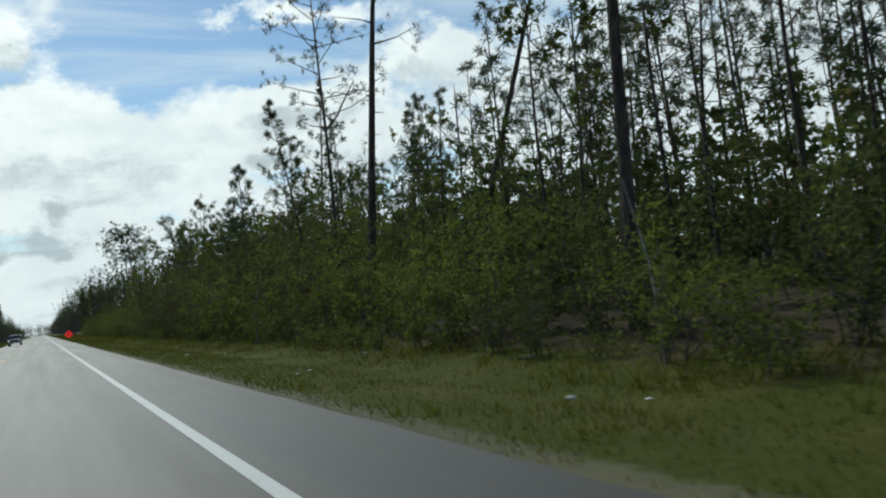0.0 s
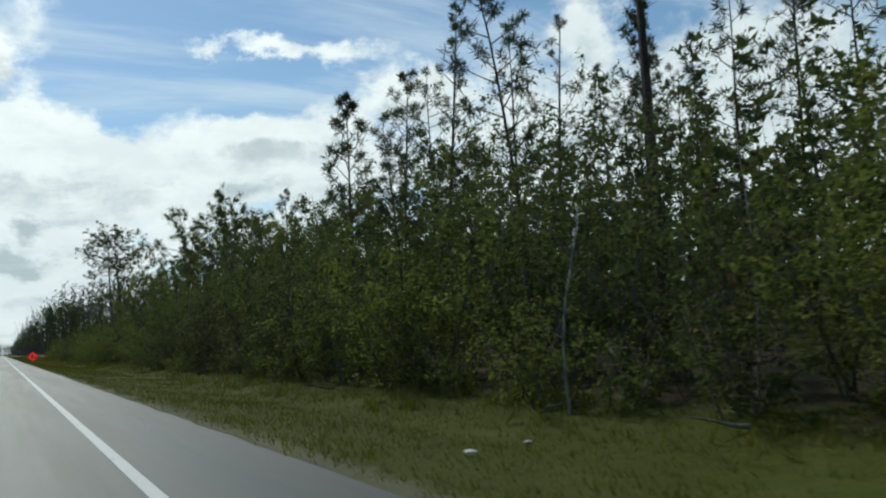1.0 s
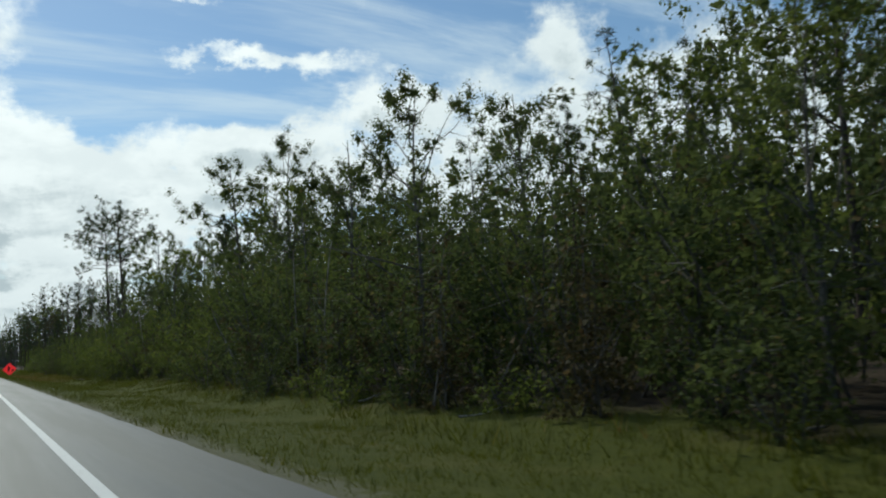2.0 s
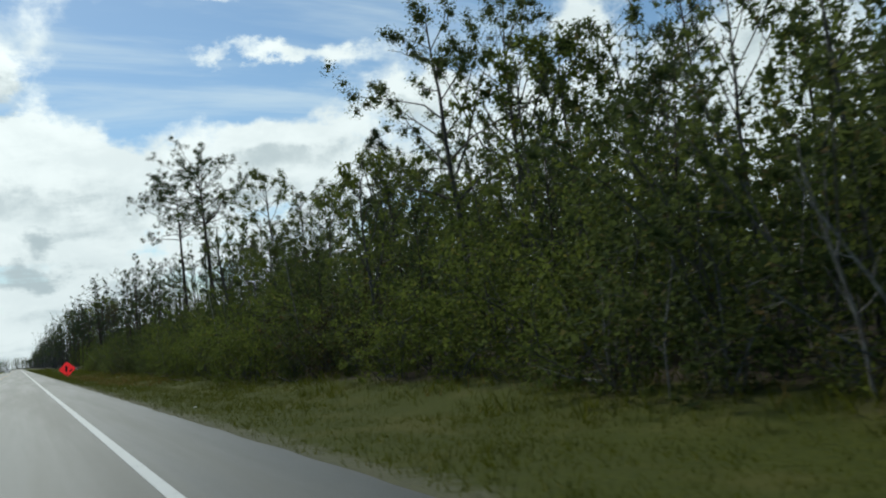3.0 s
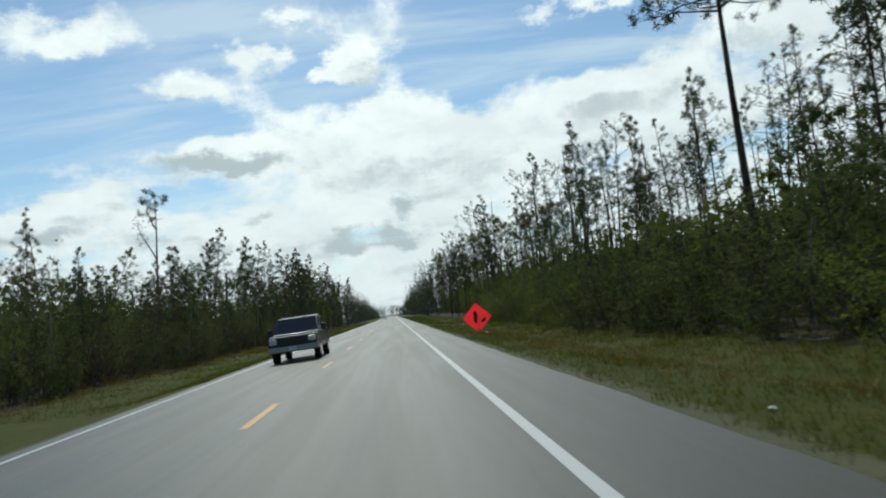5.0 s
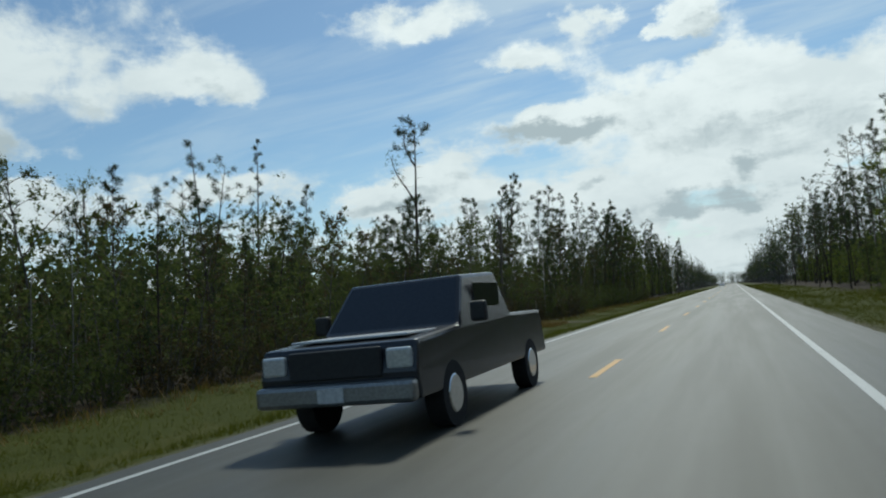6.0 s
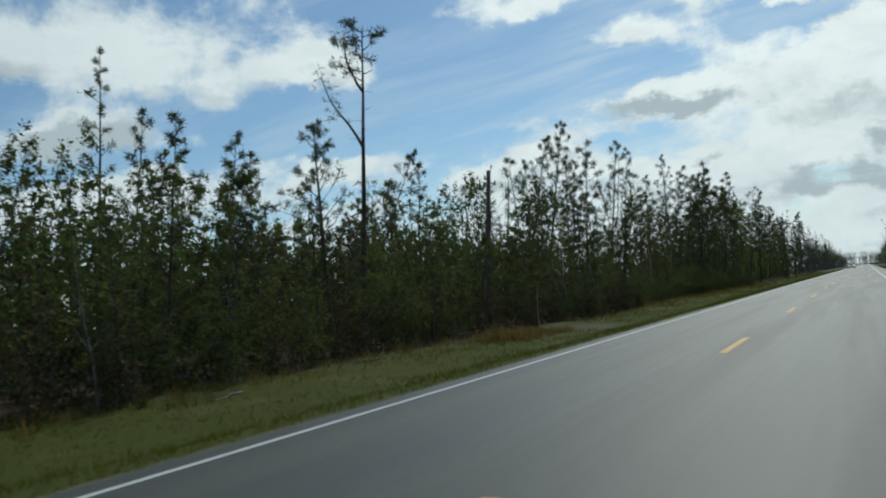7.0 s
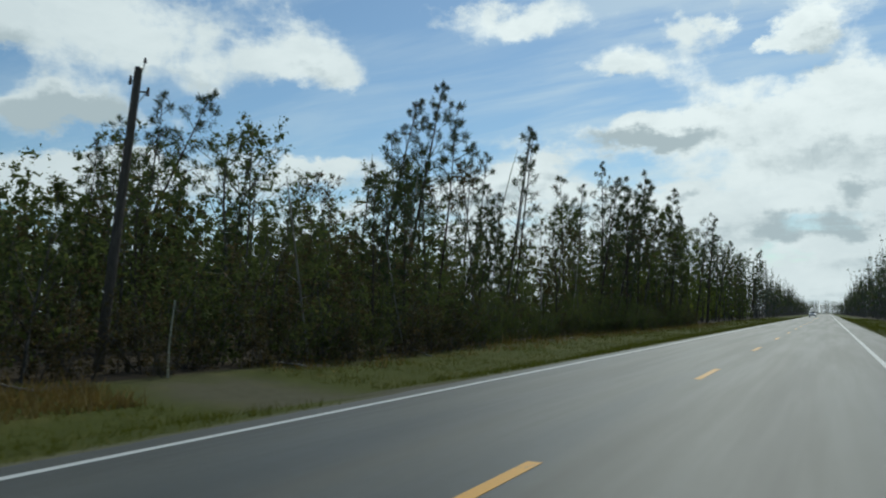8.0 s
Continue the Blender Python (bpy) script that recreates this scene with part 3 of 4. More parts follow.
PINES = Kinds([
    lambda: pine_tree(11, 13.0, 0.10, 0.40, 1.9, 23, label="thin pine with a bare trunk and small dark crown", tufts=9, needle=0.35),
    lambda: pine_tree(12, 15.0, 0.12, 0.46, 2.1, 24, "flat", label="thin straight pine with a loose dark green crown", tufts=9, needle=0.35),
    lambda: pine_tree(13, 11.0, 0.085, 0.35, 1.8, 24, label="young conical pine with dark green needles", tufts=8, needle=0.34),
    lambda: pine_tree(14, 16.5, 0.14, 0.62, 2.5, 17, "flat", label="tall straight pine with a loose flat crown", tufts=9),
    lambda: pine_tree(15, 14.0, 0.10, 0.42, 1.9, 22, sparse=0.5, label="storm-stripped pine with a thin broken crown", tufts=8),
    lambda: pine_tree(16, 9.0, 0.07, 0.25, 1.5, 20, label="slender young pine with clumped dark needles", tufts=6),
    lambda: pine_tree(17, 17.0, 0.15, 0.66, 2.1, 15, sparse=0.3, label="tall pine with a long bare trunk", tufts=9, wander=0.02),
    lambda: pine_tree(18, 14.0, 0.11, 0.38, 2.0, 20, label="pine further back in the woods with a dark crown", tufts=6, blades=7, needle=0.42),
    lambda: pine_tree(19, 16.0, 0.13, 0.48, 2.3, 18, "flat", label="tall loose-crowned pine deeper in the woods", tufts=7, blades=7, needle=0.42),
    lambda: pine_tree(20, 12.0, 0.09, 0.35, 1.8, 16, sparse=0.3, label="thin ragged pine deeper in the woods", tufts=6, blades=7, needle=0.42),
], "pines in the roadside woods")
BROADS = Kinds([
    lambda: broadleaf_tree(21, 9.5, 0.085, 0.48, 0.7, 900, 0.105, label="slender grey-barked tree with sparse small green leaves"),
    lambda: broadleaf_tree(22, 11.5, 0.095, 0.58, 0.55, 820, 0.105, slim=0.8, label="tall thin tree half stripped of its leaves"),
    lambda: broadleaf_tree(23, 8.0, 0.08, 0.18, 0.5, 1050, 0.115, LEAVES_BRIGHT, label="young tree with light yellow-green leaves"),
    lambda: broadleaf_tree(24, 10.5, 0.11, 0.45, 0.95, 1050, 0.105, label="crooked grey tree with a forked open crown"),
    lambda: broadleaf_tree(25, 9.0, 0.06, 0.50, 0.4, 380, 0.12, LEAVES_DRY, slim=0.8, label="thin tree with a few browned leaves"),
    lambda: broadleaf_tree(26, 7.0, 0.06, 0.15, 0.45, 1000, 0.11, slim=0.9, label="slim understory tree with dull green leaves"),
    lambda: broadleaf_tree(27, 12.0, 0.11, 0.42, 0.9, 1700, 0.115, limbs=7, label="leafy broad-crowned tree over the thicket"),
    lambda: broadleaf_tree(28, 11.0, 0.09, 0.50, 0.7, 480, 0.15, label="sparse grey tree deeper in the woods"),
    lambda: broadleaf_tree(29, 12.5, 0.10, 0.60, 0.5, 380, 0.15, slim=0.8, label="tall half-bare tree deeper in the woods"),
], "broad-leaved trees in the roadside woods")
SHRUBS = Kinds([
    lambda: shrub(31, 3.4, 2.4, 1232, 0.112, LEAVES, "dense dark green thicket shrub leafy to the ground"),
    lambda: shrub(32, 4.2, 2.6, 1402, 0.112, LEAVES, "tall dark green thicket shrub at the woods' edge"),
    lambda: shrub(33, 2.6, 2.4, 935, 0.112, LEAVES_BRIGHT, "lighter yellow-green bush at the woods' edge"),
    lambda: shrub(34, 3.8, 2.2, 807, 0.118, LEAVES_DRY, "half-dry brownish thicket shrub with bare stems"),
    lambda: shrub(35, 5.0, 2.6, 1487, 0.118, LEAVES, "high tangled dark green shrub with pale stems"),
    lambda: shrub(36, 1.5, 1.8, 467, 0.107, LEAVES_BRIGHT, "low spreading green bush in the grass edge"),
    lambda: shrub(37, 4.0, 3.0, 1615, 0.107, LEAVES_BRIGHT, "tall leafy shrub coloured light green as if sunlit"),
], "shrubs of the roadside thicket")
SNAGS = Kinds([
    lambda: dead_tree(41, 9.0, 0.06, 7, 1.3, label="bare dead sapling bleached pale grey"),
    lambda: dead_tree(42, 6.0, 0.05, 3, 0.8, label="broken pale dead stem leaning in the thicket"),
    lambda: dead_tree(43, 12.0, 0.09, 9, 1.6, GREY_BARK, "leafless grey tree with broken limbs"),
    lambda: dead_tree(44, 4.0, 0.035, 4, 0.9, label="short bleached dead stem at the woods' edge", wander=0.07),
], "dead trees in the roadside woods")

taken = []


def free(x, y, gap):
    return all((x - a) ** 2 + (y - b) ** 2 > (gap + r) ** 2 for a, b, r in taken)


def lone(ob, x, y, yaw=0.0, lean=0.0, lean_to=0.0):
    ob.matrix_basis = lying(x, y, yaw, lean, lean_to)
    taken.append((x, y, 1.6))
    return ob


# trees that stand out above the thicket, east of the road
lone(pine_tree(101, 21.0, 0.20, 0.40, 3.0, 20, "flat", sparse=0.55, tufts=8, label="tall storm-stripped pine with long bare upper limbs"), 14.0, 28.0, 40, 8, -119)
lone(pine_tree(102, 18.0, 0.14, 0.55, 3.0, 24, "flat", tufts=14, label="tall pine with a one-sided drooping crown", forks=((0.55, (-0.75, 0.5, 0.45), 3.6),)), 15.6, 35.1, 150, 3.5, -119)
lone(dead_tree(103, 19.0, 0.17, 3, 1.6, PINE_BARK, "long dead pine trunk leaning steeply among the pines"), 19.6, 29.5, 0, 21, 215)
lone(pine_tree(104, 20.0, 0.19, 0.72, 1.6, 12, label="thick straight pine trunk with a high crown"), 13.4, 12.0, 0, 3, -119)
lone(pine_tree(105, 19.5, 0.13, 0.72, 1.6, 12, label="tall pine beside a thicker one"), 14.3, 13.3, 0, 7, -119)
lone(pine_tree(106, 17.6, 0.14, 0.42, 2.0, 26, tufts=11, needle=0.34, label="tall conical pine with evenly spaced limbs"), 21.6, 54.6, 20, 4, -119)
lone(pine_tree(107, 10.9, 0.10, 0.30, 2.3, 30, tufts=13, needle=0.36, label="bushy young pine at the edge of the woods"), 15.0, 51.0, 80, 3, -119)
lone(pine_tree(108, 13.8, 0.11, 0.36, 2.4, 28, tufts=12, needle=0.34, label="loose-crowned pine rising over the thicket"), 19.4, 55.0, 10, 4, -119)
lone(pine_tree(109, 12.5, 0.09, 0.42, 1.7, 24, tufts=12, needle=0.34, sparse=0.25, wander=0.03, label="slender pine with dark clumped needles"), 16.0, 40.3, 10, 3, 90)
lone(broadleaf_tree(110, 14.3, 0.17, 0.42, 1.0, 4200, 0.11, limbs=9, label="grey forked tree with a wide sparse crown"), 17.4, 92.5, 30, 3, 60)
lone(broadleaf_tree(111, 16.0, 0.15, 0.45, 0.75, 4400, 0.11, limbs=9, label="tall slim tree with fine sparse leaves"), 20.5, 93.2, 70, 0, 0)
lone(pine_tree(112, 11.4, 0.11, 0.25, 2.0, 30, tufts=13, needle=0.36, label="young pine with a full conical crown"), 19.9, 102.6, 0, 1, 0)
lone(dead_tree(113, 9.2, 0.06, 8, 1.2, GREY_BARK, "thin straight dead trunk with short twigs"), 15.0, 72.1, 0, 2, 0)
lone(broadleaf_tree(114, 9.6, 0.09, 0.22, 0.9, 4200, 0.095, limbs=10, label="dense leafy tree over the roadside thicket"), 13.6, 64.3, 0, 0, 0)
lone(broadleaf_tree(115, 13.0, 0.14, 0.42, 1.0, 3000, 0.11, limbs=8, label="open-crowned grey tree with sparse leaves"), 18.0, 114.5, 200, 4, 60)
lone(pine_tree(116, 15.4, 0.23, 0.70, 4.2, 36, "flat", tufts=14, blades=20, needle=0.36, inner=2.0, label="tall flat-topped pine with a slanting bare trunk", forks=((0.72, (0.8, -0.35, 0.35), 3.6),)), 16.5, 128.9, 60, 4.0, 80)
lone(pine_tree(117, 16.9, 0.22, 0.69, 4.1, 40, "flat", tufts=14, blades=20, needle=0.36, inner=2.0, label="tall umbrella-crowned pine with a bare trunk"), 16.75, 142.2, 200, 0.5, 90)
lone(pine_tree(118, 10.6, 0.10, 0.40, 1.3, 18, needle=0.42, label="young long-needled pine with upright shoots"), 17.0, 134.6, 0, 1, 0)
lone(pine_tree(119, 13.6, 0.12, 0.28, 1.7, 26, label="leafy conical pine near the sign"), 14.0, 197.0, 0, 0, 0)
lone(pine_tree(120, 10.2, 0.09, 0.45, 1.0, 16, sparse=0.3, label="thin pine with short needle clumps"), 12.9, 152.0, 0, 2, 90)
lone(pine_tree(121, 12.8, 0.11, 0.45, 1.4, 20, label="slim pine rising above the trees"), 22.2, 158.1, 0, 2, 20)
lone(broadleaf_tree(122, 9.5, 0.16, 0.30, 0.9, 620, 0.12, label="dark crooked tree arching over the thicket"), 14.0, 113.0, 0, 6, 100)
# and west of it
snag = pine_tree(131, 18.0, 0.21, 0.80, 1.9, 13, "flat", sparse=0.25, tufts=12, label="lone tall pine with a forked side limb", needle=0.40,
                 forks=((0.62, (-0.62, -0.35, 1.0), 4.6), (0.80, (-0.75, -0.4, 0.75), 3.4)))
lone(snag, -22.6, 194.6, 0, 5, -60)
lone(pine_tree(132, 16.0, 0.11, 0.45, 1.2, 22, label="tall narrow pine west of the road"), -30.6, 183.8, 0, 3, -60)
lone(pine_tree(133, 11.3, 0.09, 0.40, 1.2, 18, sparse=0.3, label="thin pine with ragged needle clumps"), -21.2, 166.9, 0, 0, 0)
lone(broadleaf_tree(134, 15.2, 0.14, 0.50, 0.8, 380, 0.12, LEAVES_BRIGHT, label="pale green tree on a curved bare trunk"), -40.0, 176.3, 30, 8, 20)
lone(pine_tree(135, 18.8, 0.16, 0.38, 3.2, 36, tufts=12, needle=0.36, label="wind-bent pine with a thick leaning crown"), -25.6, 229.5, 0, 11, -60)
lone(pine_tree(136, 17.4, 0.15, 0.40, 2.9, 32, tufts=12, needle=0.36, label="leaning pine beside a taller one"), -27.0, 227.5, 60, 12, -60)
lone(pine_tree(137, 21.8, 0.17, 0.45, 3.0, 30, tufts=11, needle=0.36, label="tall far pine with a dense top"), -24.2, 279.8, 0, 3, 0)
lone(pine_tree(138, 16.6, 0.14, 0.45, 3.0, 28, tufts=12, needle=0.36, label="pine bent over by the wind, crown swept sideways"), -37.0, 213.2, 0, 21, -58)
lone(dead_tree(139, 17.4, 0.09, 4, 1.4, DEAD_WOOD, "tall bleached bare trunk leaning slightly"), -23.0, 243.2, 0, 8, -60)
lone(dead_tree(140, 16.0, 0.07, 3, 1.2, DEAD_WOOD, "thin bleached bare trunk beside a taller one"), -24.0, 240.0, 0, 11, -60)
lone(broadleaf_tree(141, 11.5, 0.12, 0.45, 0.5, 520, 0.12, label="slim grey tree with leafy upper twigs"), -22.0, 208.5, 0, 2, 0)
lone(pine_tree(142, 10.0, 0.12, 0.25, 2.4, 30, tufts=11, label="dark bushy pine over the western thicket"), -18.0, 186.1, 0, 0, 0)

HEIGHTS = {"pine": (13, 15, 11, 16.5, 14, 9, 17, 14, 16, 12), "broad": (9.5, 11.5, 8, 10.5, 9, 7, 12, 11, 12.5)}
# how high the trees stand along the east side, some 18 m from the road's middle
CANOPY = ((0, 12.5), (20, 12.5), (28, 13.0), (36, 9.5), (44, 12.0), (56, 12.0), (64, 10.5), (70, 9.4), (80, 9.2), (87, 11.0), (93, 12.0), (98, 9.5), (108, 9.4),
          (115, 11.5), (121, 11.0), (128, 9.2), (149, 11.0), (158, 12.2), (172, 14.0), (217, 17.5), (320, 18.5), (420, 19.0))
# how high the thicket's leaves close, some 13.5 m from the road's middle
THICKET = ((0, 2.9), (12, 3.1), (18, 3.6), (24, 4.1), (31, 5.0), (40, 5.8), (58, 6.0), (66, 4.6), (72, 4.9), (82, 5.2), (96, 5.1), (108, 4.7), (118, 4.7), (130, 4.2), (148, 4.1), (160, 3.8), (180, 4.6), (235, 5.2), (340, 6.0))
THICKET_WEST = ((130, 5.0), (160, 4.9), (172, 5.5), (181, 6.0), (195, 4.5), (209, 5.4), (225, 5.9), (240, 6.7), (271, 8.0), (311, 9.0))


# and along the west side
CANOPY_WEST = ((128, 8.2), (160, 8.2), (168, 9.6), (178, 8.4), (189, 8.8), (194, 6.2), (203, 6.4), (207, 9.5), (214, 11.0), (222, 13.0), (240, 14.5), (270, 17.0), (320, 19.5))


def canopy(y, table=CANOPY):
    for (a, p), (b, q) in zip(table, table[1:]):
        if y <= b:
            return p + (q - p) * max(0.0, (y - a) / (b - a))
    return table[-1][1]


def stand(name, kinds, spots, label):
    """Trees too deep in the woods to count, joined into one mesh: each spot names its kind and pose."""
    verts, faces, slots, mats = [], [], [], []
    for k, m in spots:
        if k not in kinds.made:
            kinds.put(k, m)
            continue
        for o in kinds.made[k].children:
            me = o.data
            if me.materials[0] not in mats:
                mats.append(me.materials[0])
            co = np.empty(len(me.vertices) * 3)
            me.vertices.foreach_get("co", co)
            turn = np.array(m)
            moved = co.reshape(-1, 3) @ turn[:3, :3].T + turn[:3, 3]
            n = len(verts)
            verts += moved.tolist()
            faces += [tuple(i + n for i in p.vertices) for p in me.polygons]
            slots += [mats.index(me.materials[0])] * len(me.polygons)
    return tagged(new(name, mesh_of(name, verts, faces, mats, slots=slots)), label, "woods", kind="stuff")


rng = random.Random(5)
deep_east, deep_west = [], []
# woods east of the road
y = 3.0
while y < 330:
    near = y < 210
    for row, (x0, x1) in enumerate(((11.8, 14.5), (14.5, 19.0), (19.0, 26.0), (26.0, 38.0))):
        if rng.random() > ((0.15, 0.42, 0.5, 0.5)[row] if 33 < y < 62 else (0.2, 0.45, 0.5, 0.6)[row] if y < 86 and y > 46 else (0.35, 0.85, 0.95, 0.95)[row] if 104 < y < 128 else (0.3, 0.62, 0.72, 0.75)[row] if 46 < y < 130 else (0.12, 0.5, 0.95, 1.0)[row] if y < 46 else (0.4, 0.85, 0.95, 0.95)[row]):
            continue
        x, yy = rng.uniform(x0, x1), y + rng.uniform(-1.5, 1.5)
        if not free(x, yy, 1.0):
            continue
        taken.append((x, yy, 0.0))
        piney = (0.97 if yy < 50 else 0.30 if yy < 142 else 0.9)
        lean, to, yaw = abs(rng.gauss(2.5, 3.5)), rng.gauss(-110, 50), rng.uniform(0, 360)
        tall = canopy(yy) * (x - 2.4) / 15.6 * rng.uniform(0.6, 1.08)
        tall = min(tall, 19.0) if row < 2 else min(tall, 14.0)
        if rng.random() < 0.09:
            SNAGS.put(rng.choice((0, 2)), lying(x, yy, yaw, lean, to, min(1.2, tall / 11.0)))
        elif rng.random() < piney:
            k = rng.choice((2, 5, 2, 5, 0, 4) if row == 0 else (3, 6, 1, 4, 3) if yy > 142 else (0, 1, 2, 3, 4, 6, 0, 1) if row == 1 else (7, 8, 9, 7, 8, 0))
            spot = lying(x, yy, yaw, lean, to, tall / HEIGHTS["pine"][k])
            deep_east.append((k, spot)) if row == 3 else PINES.put(k, spot)
        else:
            k = rng.choice((2, 5, 5, 2, 4) if row == 0 else (0, 1, 3, 6, 6, 2, 0) if row == 1 and near else (7, 8, 7, 5, 6))
            BROADS.put(k, lying(x, yy, yaw, lean, to, tall / HEIGHTS["broad"][k]))
    y += 1.2 if y < 30 else 1.6 if y < 60 else 1.7 if y < 130 else 2.3 if near else 3.2
# woods west of the road
y = 128.0
while y < 400:
    near = y < 290
    for row, (x0, x1) in enumerate(((-16.5, -14.0), (-21, -16.5), (-28, -21), (-42, -28))):
        if rng.random() > (0.7, 0.8, 0.8, 0.8)[row] * (1.0 if y < 225 else 0.6):
            continue
        x, yy = rng.uniform(x0, x1), y + rng.uniform(-1.5, 1.5)
        if not free(x, yy, 1.3):
            continue
        taken.append((x, yy, 0.0))
        lean, to, yaw = abs(rng.gauss(5, 4)), rng.gauss(-60, 30), rng.uniform(0, 360)
        tall = min(19.0 if row < 2 or yy > 230 else 12.5, canopy(yy, CANOPY_WEST) * (2.4 - x) / 20.4 * rng.uniform(0.5, 1.05))
        if rng.random() < 0.12:
            SNAGS.put(rng.choice((0, 2)), lying(x, yy, yaw, lean, to, min(1.2, tall / 11.0)))
        elif rng.random() < 0.58:
            k = rng.choice((2, 5, 0, 4, 5) if row == 0 else (0, 1, 2, 4, 5, 2) if row == 1 and near else (7, 8, 9, 7))
            spot = lying(x, yy, yaw, lean, to, tall / HEIGHTS["pine"][k])
            deep_west.append((k, spot)) if row == 3 else PINES.put(k, spot)
        else:
            k = rng.choice((5, 4, 4, 1) if row == 0 else (0, 1, 3, 4, 1, 4) if row == 1 and near else (7, 8))
            BROADS.put(k, lying(x, yy, yaw, lean, to, tall / HEIGHTS["broad"][k]))
    y += 1.9 if near else 3.0
stand("pine_stand", PINES, deep_east, "crowded dark pines deep in the roadside woods")
stand("pine_stand", PINES, deep_west, "crowded thin pines deep in the woods across the road")
# thicket along both edges: the front rows shrub by shrub, the depth behind them past counting
def thicket_edge(side, y):
    if side > 0:
        return 10.6 + 0.8 * noise.noise((y * 0.05, 1.0, 2.0)) + (0.5 if 70 < y < 112 else 0.0)
    return -13.2 + 1.2 * noise.noise((y * 0.05, 5.0, 2.0))


for side, y0, y1 in ((1, -2.0, 190.0), (-1, 150.0, 290.0)):
    for row, (off, size, step) in enumerate(((0.5, 0.75, 2.0), (2.0, 1.0, 2.1))):
        y = y0 + 0.3 * row
        while y < y1:
            x = thicket_edge(side, y) + side * (off + rng.uniform(-0.5, 0.5))
            # sunny patches are leaf colour only: noise picks the brighter kinds
            sunny = noise.noise((x * 0.12, y * 0.12, 11.0)) > 0.08
            # west side takes dull kinds only: its shade is put into leaf colour
            if side < 0:
                k = rng.choice((0, 3, 1, 0, 3))
            elif sunny:
                k = rng.choice((5, 2, 2, 6) if row == 0 else (2, 6, 6, 1))
            else:
                k = rng.choice((5, 0, 0, 3) if row == 0 else (0, 1, 4, 1, 3))
            s = size * rng.uniform(0.8, 1.15)
            # sunlit stretches of thicket, painted by choosing the light green shrub
            if side > 0 and (98 < y < 106 or 112 < y < 128) and rng.random() < 0.7:
                k, s = 6, s * 1.05
            if side > 0:
                s *= min(1.35, canopy(y, THICKET) / 4.3)
            SHRUBS.put(k, lying(x, y, rng.uniform(0, 360), abs(rng.gauss(0, 5)), rng.uniform(0, 360), s))
            if row == 1 and rng.random() < 0.07:
                SNAGS.put(rng.choice((1, 3, 3)), lying(x - side * 0.8, y + 0.7, rng.uniform(0, 360), abs(rng.gauss(0, 14)), rng.uniform(0, 360), rng.uniform(0.7, 1.1)))
            y += step * rng.uniform(0.85, 1.15)


# pale bare stems that catch the light in front of the thicket
for x, y, h, lean, to in ((10.5, 119.8, 3.2, 16, 180), (10.6, 76.8, 2.2, 6, 100), (10.8, 78.1, 2.0, 14, 0), (10.5, 32.7, 3.5, 3, 90), (10.7, 8.6, 2.9, 10, 175), (11.0, 74.0, 3.3, 4, 60), (10.9, 73.2, 3.0, 14, 0), (11.6, 67.2, 4.6, 5, 0)):
    SNAGS.put(3, lying(x, y, y * 40 % 360, lean, to, h / 4.0))


def undergrowth(name, side, y0, y1, start, depth, thick, clumps, each, leaf, label, seed, mats=(LEAVES,)):
    """The thicket's depth in one mesh: stems with rounded clumps of leaves, higher towards the back, ragged on top."""
    rr = random.Random(seed)
    wood, crown, kinds = Soup(), Soup(), []
    for _ in range(int((y1 - y0) * depth / thick)):
        y = rr.uniform(y0, y1)
        x = thicket_edge(side, y) + side * (start + depth * rr.random())
        if side > 0:
            top = 1.0 + (canopy(y, THICKET) - 1.0) * (x - 2.4) / 11.1 * (1.0 if y < 142 else 0.75)
        else:
            top = 1.0 + (canopy(y, THICKET_WEST) - 1.0) * (2.35 - x) / 18.35
        top = min(top, 9.5 if y < 140 or side < 0 else 7.0) * (0.98 + 0.34 * noise.noise((x * 0.13, y * 0.13, 4.0)) + 0.26 * noise.noise((x * 0.5, y * 0.5, 9.0))) * rr.uniform(0.75, 1.15)
        base = Vector((x, y, ground_z(x, y)))
        tip = base + Vector((rr.gauss(0, 0.10), rr.gauss(0, 0.10), 1.0)) * top
        wood.blade(base, (tip - base).normalized(), top, 0.05)
        kind = len(mats) - 1 if noise.noise((x * 0.12, y * 0.12, 11.0)) > 0.08 else 0
        for k in range(clumps):
            u = (k + rr.random()) / clumps
            c = base.lerp(tip, 0.08 + 0.92 * u) + unit(rr) * (1.15 - 0.85 * u) * rr.uniform(0.2, 1.0)
            r = rr.uniform(0.35, 0.75) * (1.25 - 0.6 * u)
            clump(crown, rr, c, r, each, leaf * (1.3 - 0.5 * u))
            kinds += [1 + kind] * each
    n = len(wood.v)
    faces = wood.f + [tuple(i + n for i in f) for f in crown.f]
    me = mesh_of(name, wood.v + crown.v, faces, [GREY_BARK, *mats], slots=[0] * len(wood.f) + kinds)
    return tagged(new(name, me), label, "undergrowth", kind="stuff")


# dark leaves, and the brighter set with sunlight put into its colour
MIXED = (LEAVES, LEAVES_BRIGHT)
undergrowth("undergrowth", 1, -4, 62, 2.4, 9, 2.2, 10, 26, 0.105, "dark leafy undergrowth filling the pine woods", 61, MIXED)
undergrowth("undergrowth", 1, 58, 140, 2.4, 9, 1.8, 11, 26, 0.105, "high dark leafy undergrowth under broad-leaved trees", 62, MIXED)
undergrowth("undergrowth", 1, 138, 235, 2.6, 8, 2.6, 9, 16, 0.14, "dark undergrowth further along the woods", 63, MIXED)
# browned instead of bright leaves here, darkening the backlit side by colour
undergrowth("undergrowth", -1, 140, 290, 2.2, 10, 2.6, 9, 19, 0.12, "dark leafy undergrowth in the woods across the road", 64, (LEAVES, LEAVES_DRY))
